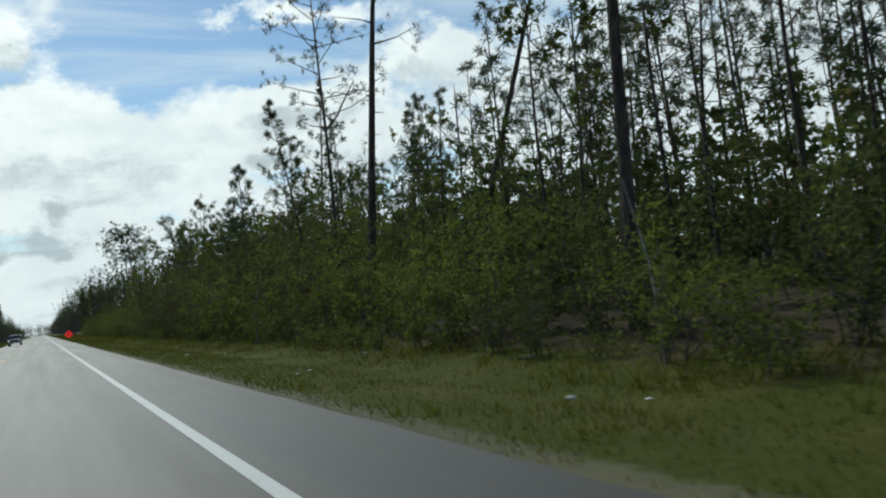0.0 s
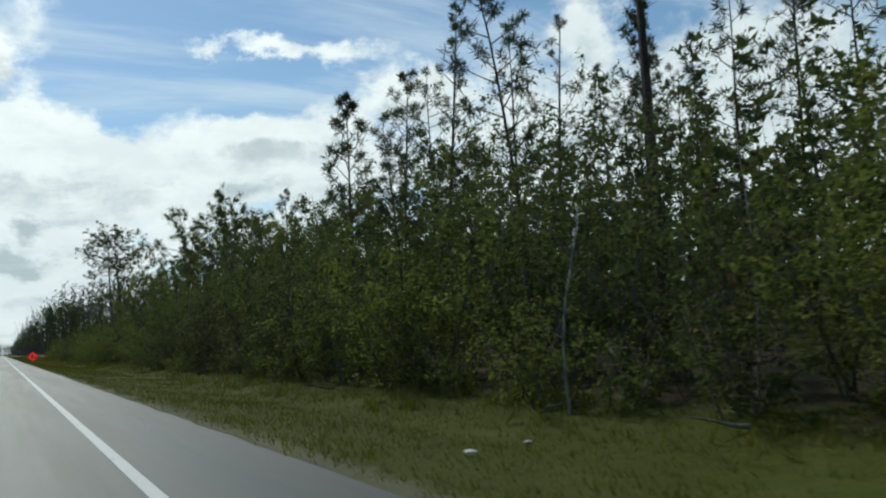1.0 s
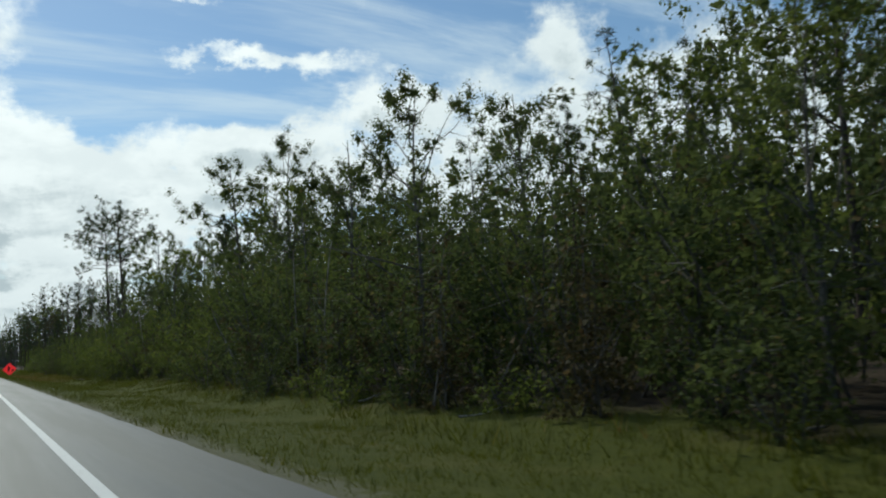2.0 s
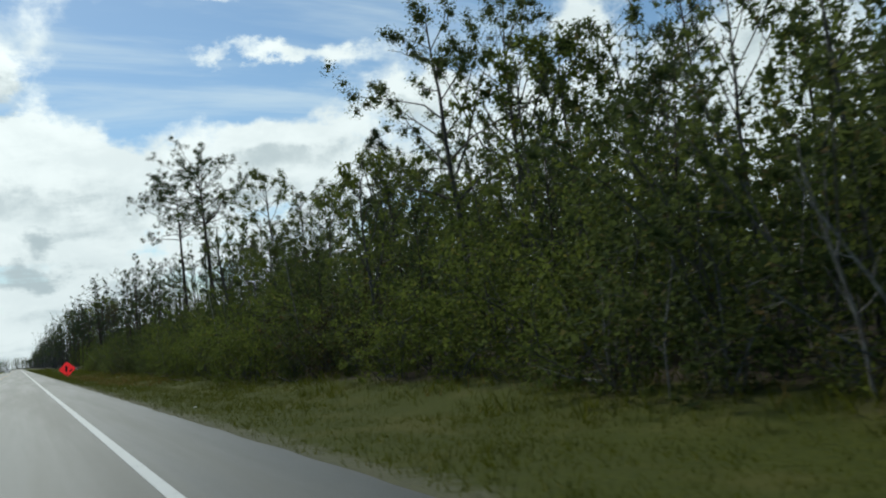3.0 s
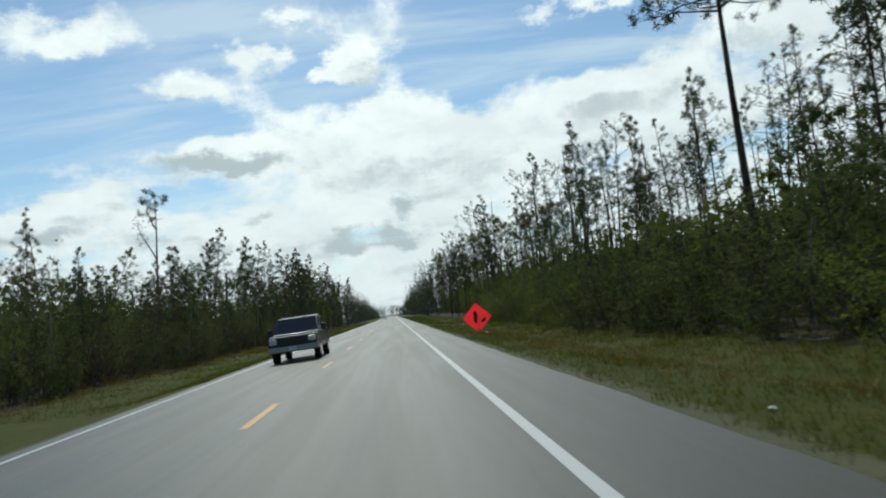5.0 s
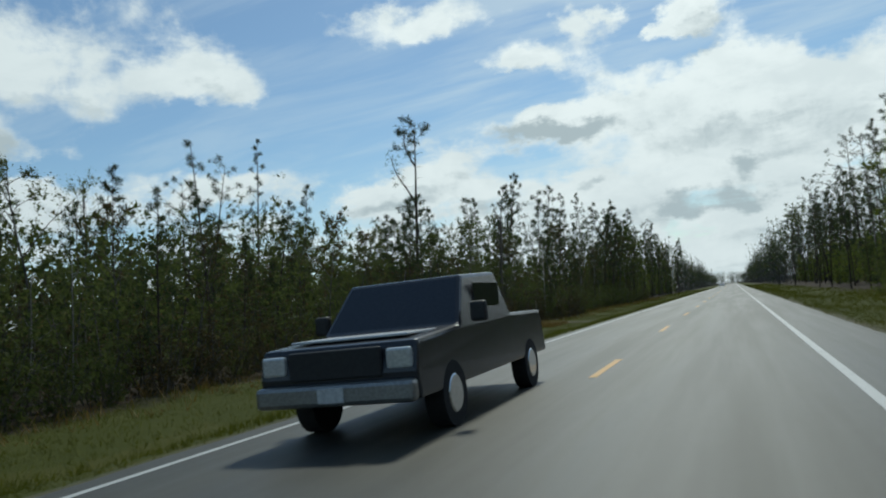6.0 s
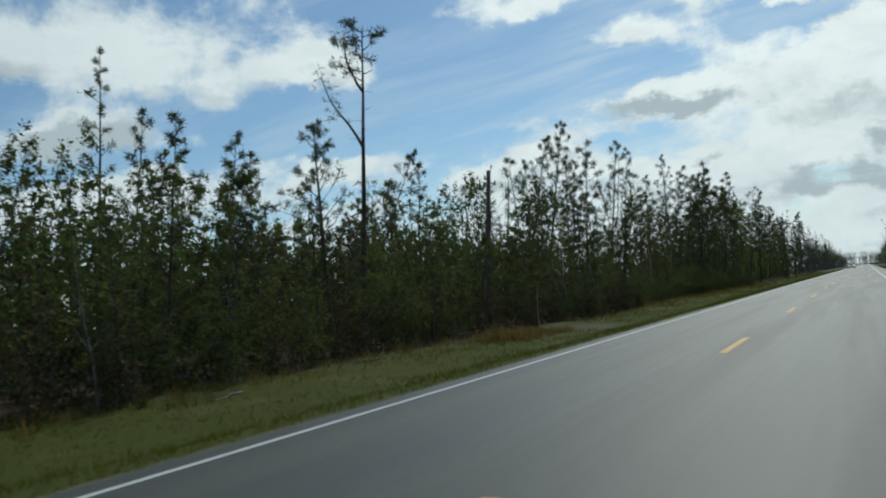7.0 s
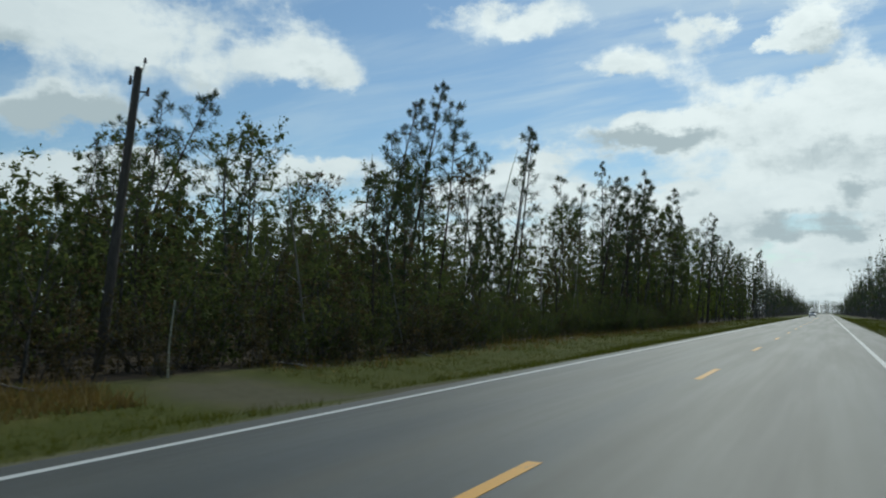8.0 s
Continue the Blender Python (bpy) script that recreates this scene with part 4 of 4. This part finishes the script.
undergrowth("deep_woods", 1, -25, 70, 11, 12, 3.0, 9, 15, 0.22, "dense dark depth of the pine woods", 66)
undergrowth("deep_woods", 1, 60, 150, 11, 12, 2.6, 10, 15, 0.22, "dense dark depth of the broad-leaved woods", 67)
undergrowth("deep_woods", 1, 45, 160, 24, 22, 5.5, 8, 9, 0.42, "dense dark woods far back from the road", 72)
undergrowth("deep_woods", 1, 140, 340, 6, 18, 3.4, 7, 9, 0.30, "dense dark depth of woods further along", 68, MIXED)
undergrowth("deep_woods", -1, 130, 250, 10, 16, 2.6, 10, 15, 0.20, "dense dark depth of the woods across the road", 69)
undergrowth("deep_woods", -1, 125, 270, 26, 24, 5.5, 8, 9, 0.42, "dense dark woods far back across the road", 71)
undergrowth("deep_woods", -1, -40, 138, 1.5, 34, 8.0, 6, 7, 0.50, "dense woods beside the road already driven", 73, (LEAVES, LEAVES_DRY))
undergrowth("deep_woods", -1, 260, 410, 3, 18, 4.0, 7, 9, 0.30, "dense dark woods further along across the road", 70, MIXED)


# ---- far woods, past counting ----
def far_woods(name, spots, label, rich=1.0):
    """Distant trees in one mesh: trunks with loose clumps of leaves."""
    rr = random.Random(77)
    verts, faces, slots = [], [], []
    for x, y, h in spots:
        s = Soup()
        base = Vector((x, y, ground_z(x, y) - 0.2))
        tip = base + Vector((rr.gauss(0, 0.06) * h, rr.gauss(0.04, 0.05) * h, h))
        s.tube([base, base.lerp(tip, 0.5), tip], [0.10, 0.07, 0.02], 3)
        n = len(s.f)
        low = rr.choice((0.1, 0.35, 0.55))
        for _ in range(int(11 * rich) + 2):
            u = rr.uniform(low, 1.0)
            c = base.lerp(tip, u) + unit(rr) * rr.uniform(0.1, 1.7) * (1.15 - 0.8 * u)
            for _ in range(6):
                s.leaf(c + unit(rr) * rr.uniform(0.0, 0.42), unit(rr), rr.uniform(0.25, 0.55), rr.uniform(0.18, 0.36), rr)
        k = len(verts)
        verts += s.v
        faces += [tuple(i + k for i in f) for f in s.f]
        kind = rr.choice((1, 1, 2))
        slots += [0] * n + [kind] * (len(s.f) - n)
    return tagged(new(name, mesh_of(name, verts, faces, [GREY_BARK, NEEDLES, LEAVES], slots=slots)), label, "woods", kind="stuff")


rng = random.Random(9)


def belt(y0, y1, x0, x1, step, hs):
    """Spots strewn over a stretch of woods; the outermost trees on the road's side are lower."""
    spots = []
    for _ in range(int((y1 - y0) / step * 4)):
        f = rng.random() ** 1.4
        spots.append((x0 + (x1 - x0) * f, rng.uniform(y0, y1), rng.uniform(*hs) * (0.6 if f < 0.12 else 1.0)))
    return spots


far_woods("far_woods", belt(90, 420, -43, -100, 3.4, (8, 14)), "deep woods far back across the road", 0.8)
far_woods("far_woods", belt(-90, 340, 40, 100, 4.0, (9, 15)), "deep woods far back from the road", 0.8)
far_woods("far_woods", belt(330, 800, 12.5, 36, 3.0, (14, 23)), "distant mixed pine woods beside the road", 0.6)
far_woods("far_woods", belt(400, 800, -14.5, -38, 3.0, (13, 22)), "distant mixed pine woods across the road", 0.6)
far_woods("far_woods", belt(800, 1070, 12.5, 40, 4.5, (11, 20)) + belt(800, 1070, -14.5, -40, 4.5, (11, 20)), "hazy woods far down the road", 0.5)
far_woods("far_woods", [(rng.uniform(-60, 60), rng.uniform(1066, 1120), rng.uniform(9, 15)) for _ in range(560)], "low dark woods closing the end of the road", 0.7)
far_woods("far_woods", belt(-90, 132, -14.5, -70, 2.0, (6, 13)) + belt(-90, 2, 12.5, 45, 2.0, (6, 13)), "mixed pine woods further back along the road", 0.3)


# ---- grass on the banks ----
def grass(name, x0, x1, y0, y1, per_m2, tall, mat, label, seed, blades=4, keep=None):
    rr = random.Random(seed)
    s = Soup()
    for _ in range(int((x1 - x0) * (y1 - y0) * per_m2)):
        x, y = rr.uniform(x0, x1), rr.uniform(y0, y1)
        if keep and not keep(x, y):
            continue
        patch = 0.7 + 0.9 * max(0.0, noise.noise((x * 0.5, y * 0.5, 2.0)) + 0.2)
        for _ in range(blades):
            d = Vector((rr.gauss(0, 0.45), rr.gauss(0, 0.45), 1.0)).normalized()
            ln = tall * patch * rr.uniform(0.5, 1.3)
            p = Vector((x + rr.gauss(0, 0.06), y + rr.gauss(0, 0.06), bumpy(x, y) - 0.01))
            s.blade(p, d, ln, 0.008 + 0.05 * ln)
    return tagged(new(name, s.mesh(name, mat)), label, "grass", kind="stuff")


def off_track(x, y):
    return not (x < -4 and 193.3 < y + (x + 8) * 0.25 < 199.0)


grass("grass", 5.12, 11.3, -4, 175, 40, 0.115, GRASS, "short olive-green roadside grass with dry straws", 51, 3)
grass("grass", 5.12, 12.0, 175, 420, 5, 0.26, GRASS, "roadside grass further along the bank", 52)
grass("grass", -14.0, -4.25, 140, 250, 20, 0.16, GRASS, "short green grass on the bank across the road", 53, 3, keep=off_track)
grass("grass", -14.0, -4.25, 250, 440, 4, 0.28, GRASS, "grass further along the far bank", 54)
grass("tall_grass", 9.8, 12.0, -4, 200, 0.8, 0.34, DRY_GRASS, "taller dry grass along the thicket's foot", 55, 3)
grass("tall_grass", 9.0, 12.0, -4, 200, 7, 0.34, GRASS, "taller green grass along the thicket's foot", 59, 3)
grass("tall_grass", 6.3, 10.5, 112, 158, 7, 0.28, DRY_GRASS, "ochre dry grass scattered over the bank", 58, 3)
grass("tall_grass", -14.5, -10.8, 140, 300, 3.5, 0.42, DRY_GRASS, "tall orange-brown dry grass at the woods' edge", 56, 3, keep=off_track)
grass("tall_grass", -12.5, -9.6, 188, 197, 40, 0.45, DRY_GRASS, "patch of orange-brown dry grass beside the dirt track", 57, 3, keep=off_track)


# ---- things beside the road ----
def vinyl_material():
    """Thin sign vinyl, which lets light from the far side through."""
    m, N = material("fluorescent_orange_vinyl")
    n = N.noise(here(N), 5.0, 3.0)
    col = N.mix(n, rgb(1.0, 0.17, 0.19), rgb(1.0, 0.21, 0.23))
    both = N.add("ShaderNodeMixShader", Fac=0.8)
    N.plug(both, "1", finish(N, col, 0.5)), N.plug(both, "2", N.add("ShaderNodeBsdfTranslucent", Color=col).outputs[0])
    out(N, both.outputs[0])
    return m


ORANGE = vinyl_material()
BLACK_INK = plain_material("black_sign_ink", (0.02, 0.02, 0.02), 0.6)
STEEL = plain_material("galvanised_steel", (0.32, 0.32, 0.31), 0.45, 0.9)
PORCELAIN = plain_material("brown_porcelain", (0.10, 0.07, 0.055), 0.25)
PAINT_DARK = plain_material("dark_car_paint", (0.035, 0.037, 0.042), 0.25, 0.2, 0.1, spec=0.6)
# the white car's paint, also the painted glare on the pickup's hood
PAINT_WHITE = plain_material("white_car_paint_and_hood_glare", (0.75, 0.75, 0.74), 0.25, vary=0.04, spec=0.6)
CHROME = plain_material("chromed_metal", (0.65, 0.65, 0.65), 0.15, 1.0)
TYRE = plain_material("tyre_rubber", (0.025, 0.025, 0.025), 0.9)
PLASTIC = plain_material("black_plastic", (0.03, 0.03, 0.03), 0.6)
LAMP = plain_material("headlamp_lens", (0.75, 0.75, 0.72), 0.08, 0.3)
PLATE = plain_material("pale_plate", (0.6, 0.6, 0.58), 0.5)
GLASS = plain_material("tinted_car_glass", (0.02, 0.024, 0.026), 0.05, 0.0, 0.1, spec=0.9)
SCRAP = plain_material("bleached_scrap", (0.55, 0.53, 0.48), 0.8)
STAKE = plain_material("weathered_pale_stake", (0.36, 0.35, 0.26), 0.8, vary=0.3, scale=14.0)


def block(size, at=(0, 0, 0), bevel=0.0, turn=None):
    bm = bmesh.new()
    bmesh.ops.create_cube(bm, size=1.0)
    bmesh.ops.scale(bm, vec=size, verts=bm.verts)
    if bevel:
        bmesh.ops.bevel(bm, geom=bm.edges[:], offset=bevel, segments=2, affect="EDGES", profile=0.5)
    if turn is not None:
        bmesh.ops.transform(bm, matrix=turn, verts=bm.verts)
    bmesh.ops.translate(bm, vec=at, verts=bm.verts)
    return bm


def rod(a, b, r0, r1=None, sides=10):
    s = Soup()
    a, b = Vector(a), Vector(b)
    s.tube([a, a.lerp(b, 0.5), b], [r0, (r0 + (r1 or r0)) / 2, r1 or r0], sides)
    bm = bmesh.new()
    vs = [bm.verts.new(v) for v in s.v]
    for f in s.f:
        bm.faces.new([vs[i] for i in f])
    bm.faces.new(vs[:sides][::-1])
    bm.faces.new(vs[-sides:])
    bmesh.ops.recalc_face_normals(bm, faces=bm.faces)
    return bm


def slab(outline, thick, y):
    """A flat plate in the xz plane, from an outline, with its front at y."""
    bm = bmesh.new()
    front = [bm.verts.new((x, y, z)) for x, z in outline]
    back = [bm.verts.new((x, y + thick, z)) for x, z in outline]
    bm.faces.new(front)
    bm.faces.new(back[::-1])
    n = len(outline)
    for i in range(n):
        bm.faces.new((front[i], back[i], back[(i + 1) % n], front[(i + 1) % n]))
    bmesh.ops.recalc_face_normals(bm, faces=bm.faces)
    return bm


def work_sign():
    root = new("road_work_sign")
    h, mid = 0.76, 0.86
    diamond = [(0, mid - h), (0.06, mid - h + 0.03), (h - 0.03, mid - 0.06), (h, mid), (h - 0.03, mid + 0.06), (0.06, mid + h - 0.03), (0, mid + h),
               (-0.06, mid + h - 0.03), (-h + 0.03, mid + 0.06), (-h, mid), (-h + 0.03, mid - 0.06), (-0.06, mid - h + 0.03)]
    panel = part("panel", slab(diamond, 0.002, -0.03), ORANGE, root)
    part("symbol", slab([(-0.17, 0.62), (-0.05, 0.56), (-0.01, 0.81), (0.04, 1.00), (-0.02, 1.18), (-0.12, 1.22), (-0.19, 1.12), (-0.16, 0.98), (-0.2, 0.81)], 0.004, -0.034), BLACK_INK, panel, "plain black upright shape")
    part("symbol", slab([(0.18, 0.62), (0.24, 0.56), (0.44, 0.69), (0.46, 0.78), (0.38, 0.82), (0.27, 0.74)], 0.004, -0.034), BLACK_INK, panel, "plain black slanting bar shape")
    part("rib", rod((0, -0.012, mid - h + 0.02), (0, -0.012, mid + h - 0.02), 0.010), STEEL, root)
    part("rib", rod((-h + 0.03, -0.005, mid), (h - 0.03, -0.005, mid), 0.008), STEEL, root)
    part("mast", rod((0, 0.02, 0.12), (0, 0.02, mid), 0.022), STEEL, root)
    part("spring", rod((0, 0.02, 0.10), (0, 0.02, 0.30), 0.035), PLASTIC, root)
    for sx, sy in ((-1, -1), (1, -1), (1, 1), (-1, 1)):
        part("leg", rod((0, 0.02, 0.16), (0.62 * sx, 0.02 + 0.55 * sy, 0.0), 0.014), STEEL, root)
    root.matrix_basis = Matrix.Translation((6.66, 153.1, ground_z(6.66) - 0.04)) @ Matrix.Rotation(radians(4), 4, "Z")
    tagged(root, "faded fluorescent orange roll-up diamond sign on a low stand", "road sign")


def utility_pole():
    root = new("utility_pole")
    part("pole", rod((0, 0, -0.5), (0, 0, 8.85), 0.16, 0.11, 14), POLE_WOOD, root)
    part("cap", rod((0, 0, 8.85), (0, 0, 8.89), 0.12, 0.09, 14), STEEL, root)
    for side, z, reach in ((1, 8.15, 0.36), (-1, 8.45, 0.20)):
        arm = part("bracket", rod((0.08 * side, 0, z), (reach * side, 0, z + 0.02), 0.028), STEEL, root)
        part("insulator", rod((reach * side, 0, z - 0.10), (reach * side, 0, z + 0.16), 0.05, 0.035), PORCELAIN, arm)
    top = part("pin", rod((0.10, 0, 8.7), (0.16, 0, 9.05), 0.02), STEEL, root)
    part("insulator", rod((0.16, 0, 9.03), (0.16, 0, 9.18), 0.055, 0.03), PORCELAIN, top)
    part("brace", rod((0.12, 0, 7.82), (0.30, 0, 8.13), 0.015), STEEL, root)
    root.matrix_basis = lying(-16.15, 197.5, 27, 5.5, -63)
    tagged(root, "dark weathered wooden utility pole with no wires attached", "utility pole")


def marker_stake(x, y, h, lean, to):
    root = new("marker_stake")
    rr = random.Random(3)
    s = Soup()
    s.tube(bent(rr, Vector((0, 0, -0.2)), Vector((0, 0, 1)), h + 0.2, 5, 0.03), taper(0.032, 0.018, 6), 6)
    piece("shaft", s.mesh("stake_shaft", STAKE), root)
    root.matrix_basis = lying(x, y, 0, lean, to)
    tagged(root, "thin pale bent stake standing in dry grass", "stake")


def fallen_branch(seed, x, y, length, yaw, mat, label):
    rr = random.Random(seed)
    s = Soup()
    pts = bent(rr, Vector((0, 0, 0.05)), Vector((1, 0, 0.04)), length, 6, 0.12)
    for p in pts:
        p.z = max(0.03, abs(p.z))
    s.tube(pts, taper(0.035, 0.008, 7), 5)
    for _ in range(5):
        k = rr.randrange(1, 6)
        d = Vector((rr.uniform(0.2, 1), rr.gauss(0, 0.8), rr.uniform(0.0, 0.5)))
        s.tube(bent(rr, pts[k], d, length * rr.uniform(0.12, 0.3), 2, 0.2), [0.012, 0.008, 0.003], 4)
    ob = new("fallen_branch", s.mesh("fallen_branch", mat, True))
    ob.matrix_basis = Matrix.Translation((x, y, bumpy(x, y))) @ Matrix.Rotation(radians(yaw), 4, "Z")
    return tagged(ob, label, "branch", "fallen branches on the verge")


def scrap(seed, x, y, size):
    """A crumpled pale scrap lying in the grass."""
    rr = random.Random(seed)
    bm = bmesh.new()
    bmesh.ops.create_icosphere(bm, subdivisions=2, radius=size)
    for v in bm.verts:
        v.co = Vector((v.co.x * 1.5, v.co.y, v.co.z * 0.45)) * rr.uniform(0.75, 1.2)
    me = bpy.data.meshes.new("litter_scrap")
    bm.to_mesh(me)
    bm.free()
    me.materials.append(SCRAP)
    ob = new("litter_scrap", me)
    ob.matrix_basis = Matrix.Translation((x, y, bumpy(x, y) + size * 0.4)) @ Matrix.Rotation(rr.uniform(0, 6), 4, "Z")
    tagged(ob, "pale crumpled scrap of litter lying in grass", "litter", "litter on the verge")


def wheel(root, x, y, r):
    w = part("wheel", rod((x - 0.12, y, r), (x + 0.12, y, r), r, sides=24), TYRE, root)
    side = 0.125 if x > 0 else -0.125
    part("rim", rod((x + side * 0.9, y, r), (x + side * 1.06, y, r), r * 0.62, r * 0.55, 20), CHROME, w)


def profile_body(outline, half, inset):
    """A car's shell: a side outline in the yz plane, carried across, narrower above the shoulder line."""
    bm = bmesh.new()
    rows = []
    for x in (-half, half):
        rows.append([bm.verts.new((x * (1 - inset * max(0.0, z - 1.05)), y, z)) for y, z in outline])
    n = len(outline)
    for i in range(n):
        bm.faces.new((rows[0][i], rows[0][(i + 1) % n], rows[1][(i + 1) % n], rows[1][i]))
    bm.faces.new(rows[0][::-1])
    bm.faces.new(rows[1])
    bmesh.ops.recalc_face_normals(bm, faces=bm.faces)
    bmesh.ops.bevel(bm, geom=bm.edges[:], offset=0.05, segments=2, affect="EDGES", profile=0.6)
    return bm


def pickup(x, y):
    """A pickup that faces the camera's way of travel, nose towards -y."""
    root = new("pickup_truck")
    part("body", profile_body([(-2.75, 0.45), (-2.8, 0.75), (-2.7, 1.08), (-1.35, 1.16), (-0.75, 1.80), (0.75, 1.86), (0.95, 1.22), (2.75, 1.20), (2.8, 0.5)], 0.98, 0.22), PAINT_DARK, root)
    part("windscreen", slab([(-0.72, 1.22), (0.72, 1.22), (0.62, 1.72), (-0.62, 1.72)], 0.02, 0), GLASS, root).matrix_basis = Matrix.Translation((0, -1.42, 0.62)) @ Matrix.Rotation(radians(-43), 4, "X") @ Matrix.Translation((0, 0, -0.60))
    part("grille", block((1.15, 0.06, 0.32), (0, -2.79, 0.88), 0.02), PLASTIC, root)
    part("bumper", block((1.95, 0.18, 0.24), (0, -2.84, 0.56), 0.05), STEEL, root)
    part("plate", block((0.32, 0.02, 0.16), (0, -2.94, 0.56), 0.005), PLATE, root)
    # glare on the dark hood, painted as a thin white slab
    part("hood_trim", block((1.5, 0.9, 0.03), (0, -2.0, 1.135), 0.01), PAINT_WHITE, root, "white slab standing in for glare on the hood")
    for s in (-1, 1):
        part("headlight", block((0.30, 0.08, 0.22), (0.78 * s, -2.77, 0.90), 0.03), LAMP, root)
        part("mirror", block((0.22, 0.12, 0.26), (1.13 * s, -1.05, 1.30), 0.04), PLASTIC, root)
        part("window", block((0.02, 1.1, 0.42), (0.905 * s, 0.0, 1.48), 0.008), GLASS, root)
        wheel(root, 0.86 * s, -1.75, 0.38)
        wheel(root, 0.86 * s, 1.75, 0.38)
    root.matrix_basis = Matrix.Translation((x, y, 0.006))
    tagged(root, "dark oncoming pickup truck with a dull steel bumper", "pickup truck")


def white_car(x, y):
    root = new("car")
    part("body", profile_body([(-2.3, 0.35), (-2.35, 0.65), (-2.2, 0.88), (-1.05, 1.0), (-0.3, 1.48), (1.1, 1.50), (1.85, 1.02), (2.3, 0.95), (2.35, 0.4)], 0.9, 0.25), PAINT_WHITE, root)
    part("windscreen", block((1.35, 0.75, 0.02), (0, -0.68, 1.27), 0.005, Matrix.Rotation(radians(32), 4, "X")), GLASS, root)
    part("grille", block((1.0, 0.05, 0.16), (0, -2.34, 0.66), 0.02), PLASTIC, root)
    part("plate", block((0.32, 0.02, 0.14), (0, -2.37, 0.45), 0.004), PLATE, root)
    for s in (-1, 1):
        part("headlight", block((0.36, 0.08, 0.16), (0.66 * s, -2.28, 0.72), 0.03), LAMP, root)
        part("mirror", block((0.18, 0.10, 0.14), (1.0 * s, -0.6, 1.05), 0.03), PAINT_WHITE, root)
        wheel(root, 0.80 * s, -1.4, 0.33)
        wheel(root, 0.80 * s, 1.4, 0.33)
    root.matrix_basis = Matrix.Translation((x, y, 0.006))
    tagged(root, "white oncoming car far down the road", "car")


work_sign()
utility_pole()
marker_stake(-12.96, 197.1, 2.0, 5, 63)
pickup(-1.8, 147.5)
white_car(-1.8, 430.0)
for i, (x, y, size) in enumerate(((8.26, 7.94, 0.07), (8.7, 6.94, 0.05), (7.79, 17.39, 0.07), (8.4, 21.25, 0.08), (7.12, 30.5, 0.08), (8.84, 31.7, 0.06), (5.9, 86.9, 0.05), (5.6, 110.4, 0.06), (6.8, 107.9, 0.05), (6.0, 121.8, 0.06), (6.96, 15.7, 0.04))):
    scrap(200 + i, x, y, size * 0.75)
rng = random.Random(15)
for i in range(26):
    y = -2 + i * 7.4 + rng.uniform(-2, 2)
    x = thicket_edge(1, y) - rng.uniform(-0.4, 0.7)
    pale = rng.random() < 0.6
    fallen_branch(300 + i, x, y, rng.uniform(0.5, 1.4), rng.uniform(0, 360), DEAD_WOOD if pale else GREY_BARK, "bleached fallen branch at the thicket's foot" if pale else "grey fallen branch at the thicket's foot")
for i in range(12):
    y = 165 + i * 9.0 + rng.uniform(-2, 2)
    fallen_branch(340 + i, thicket_edge(-1, y) + rng.uniform(0.3, 1.5), y, rng.uniform(0.9, 2.2), rng.uniform(0, 360), DEAD_WOOD, "bleached fallen branch at the thicket's foot")
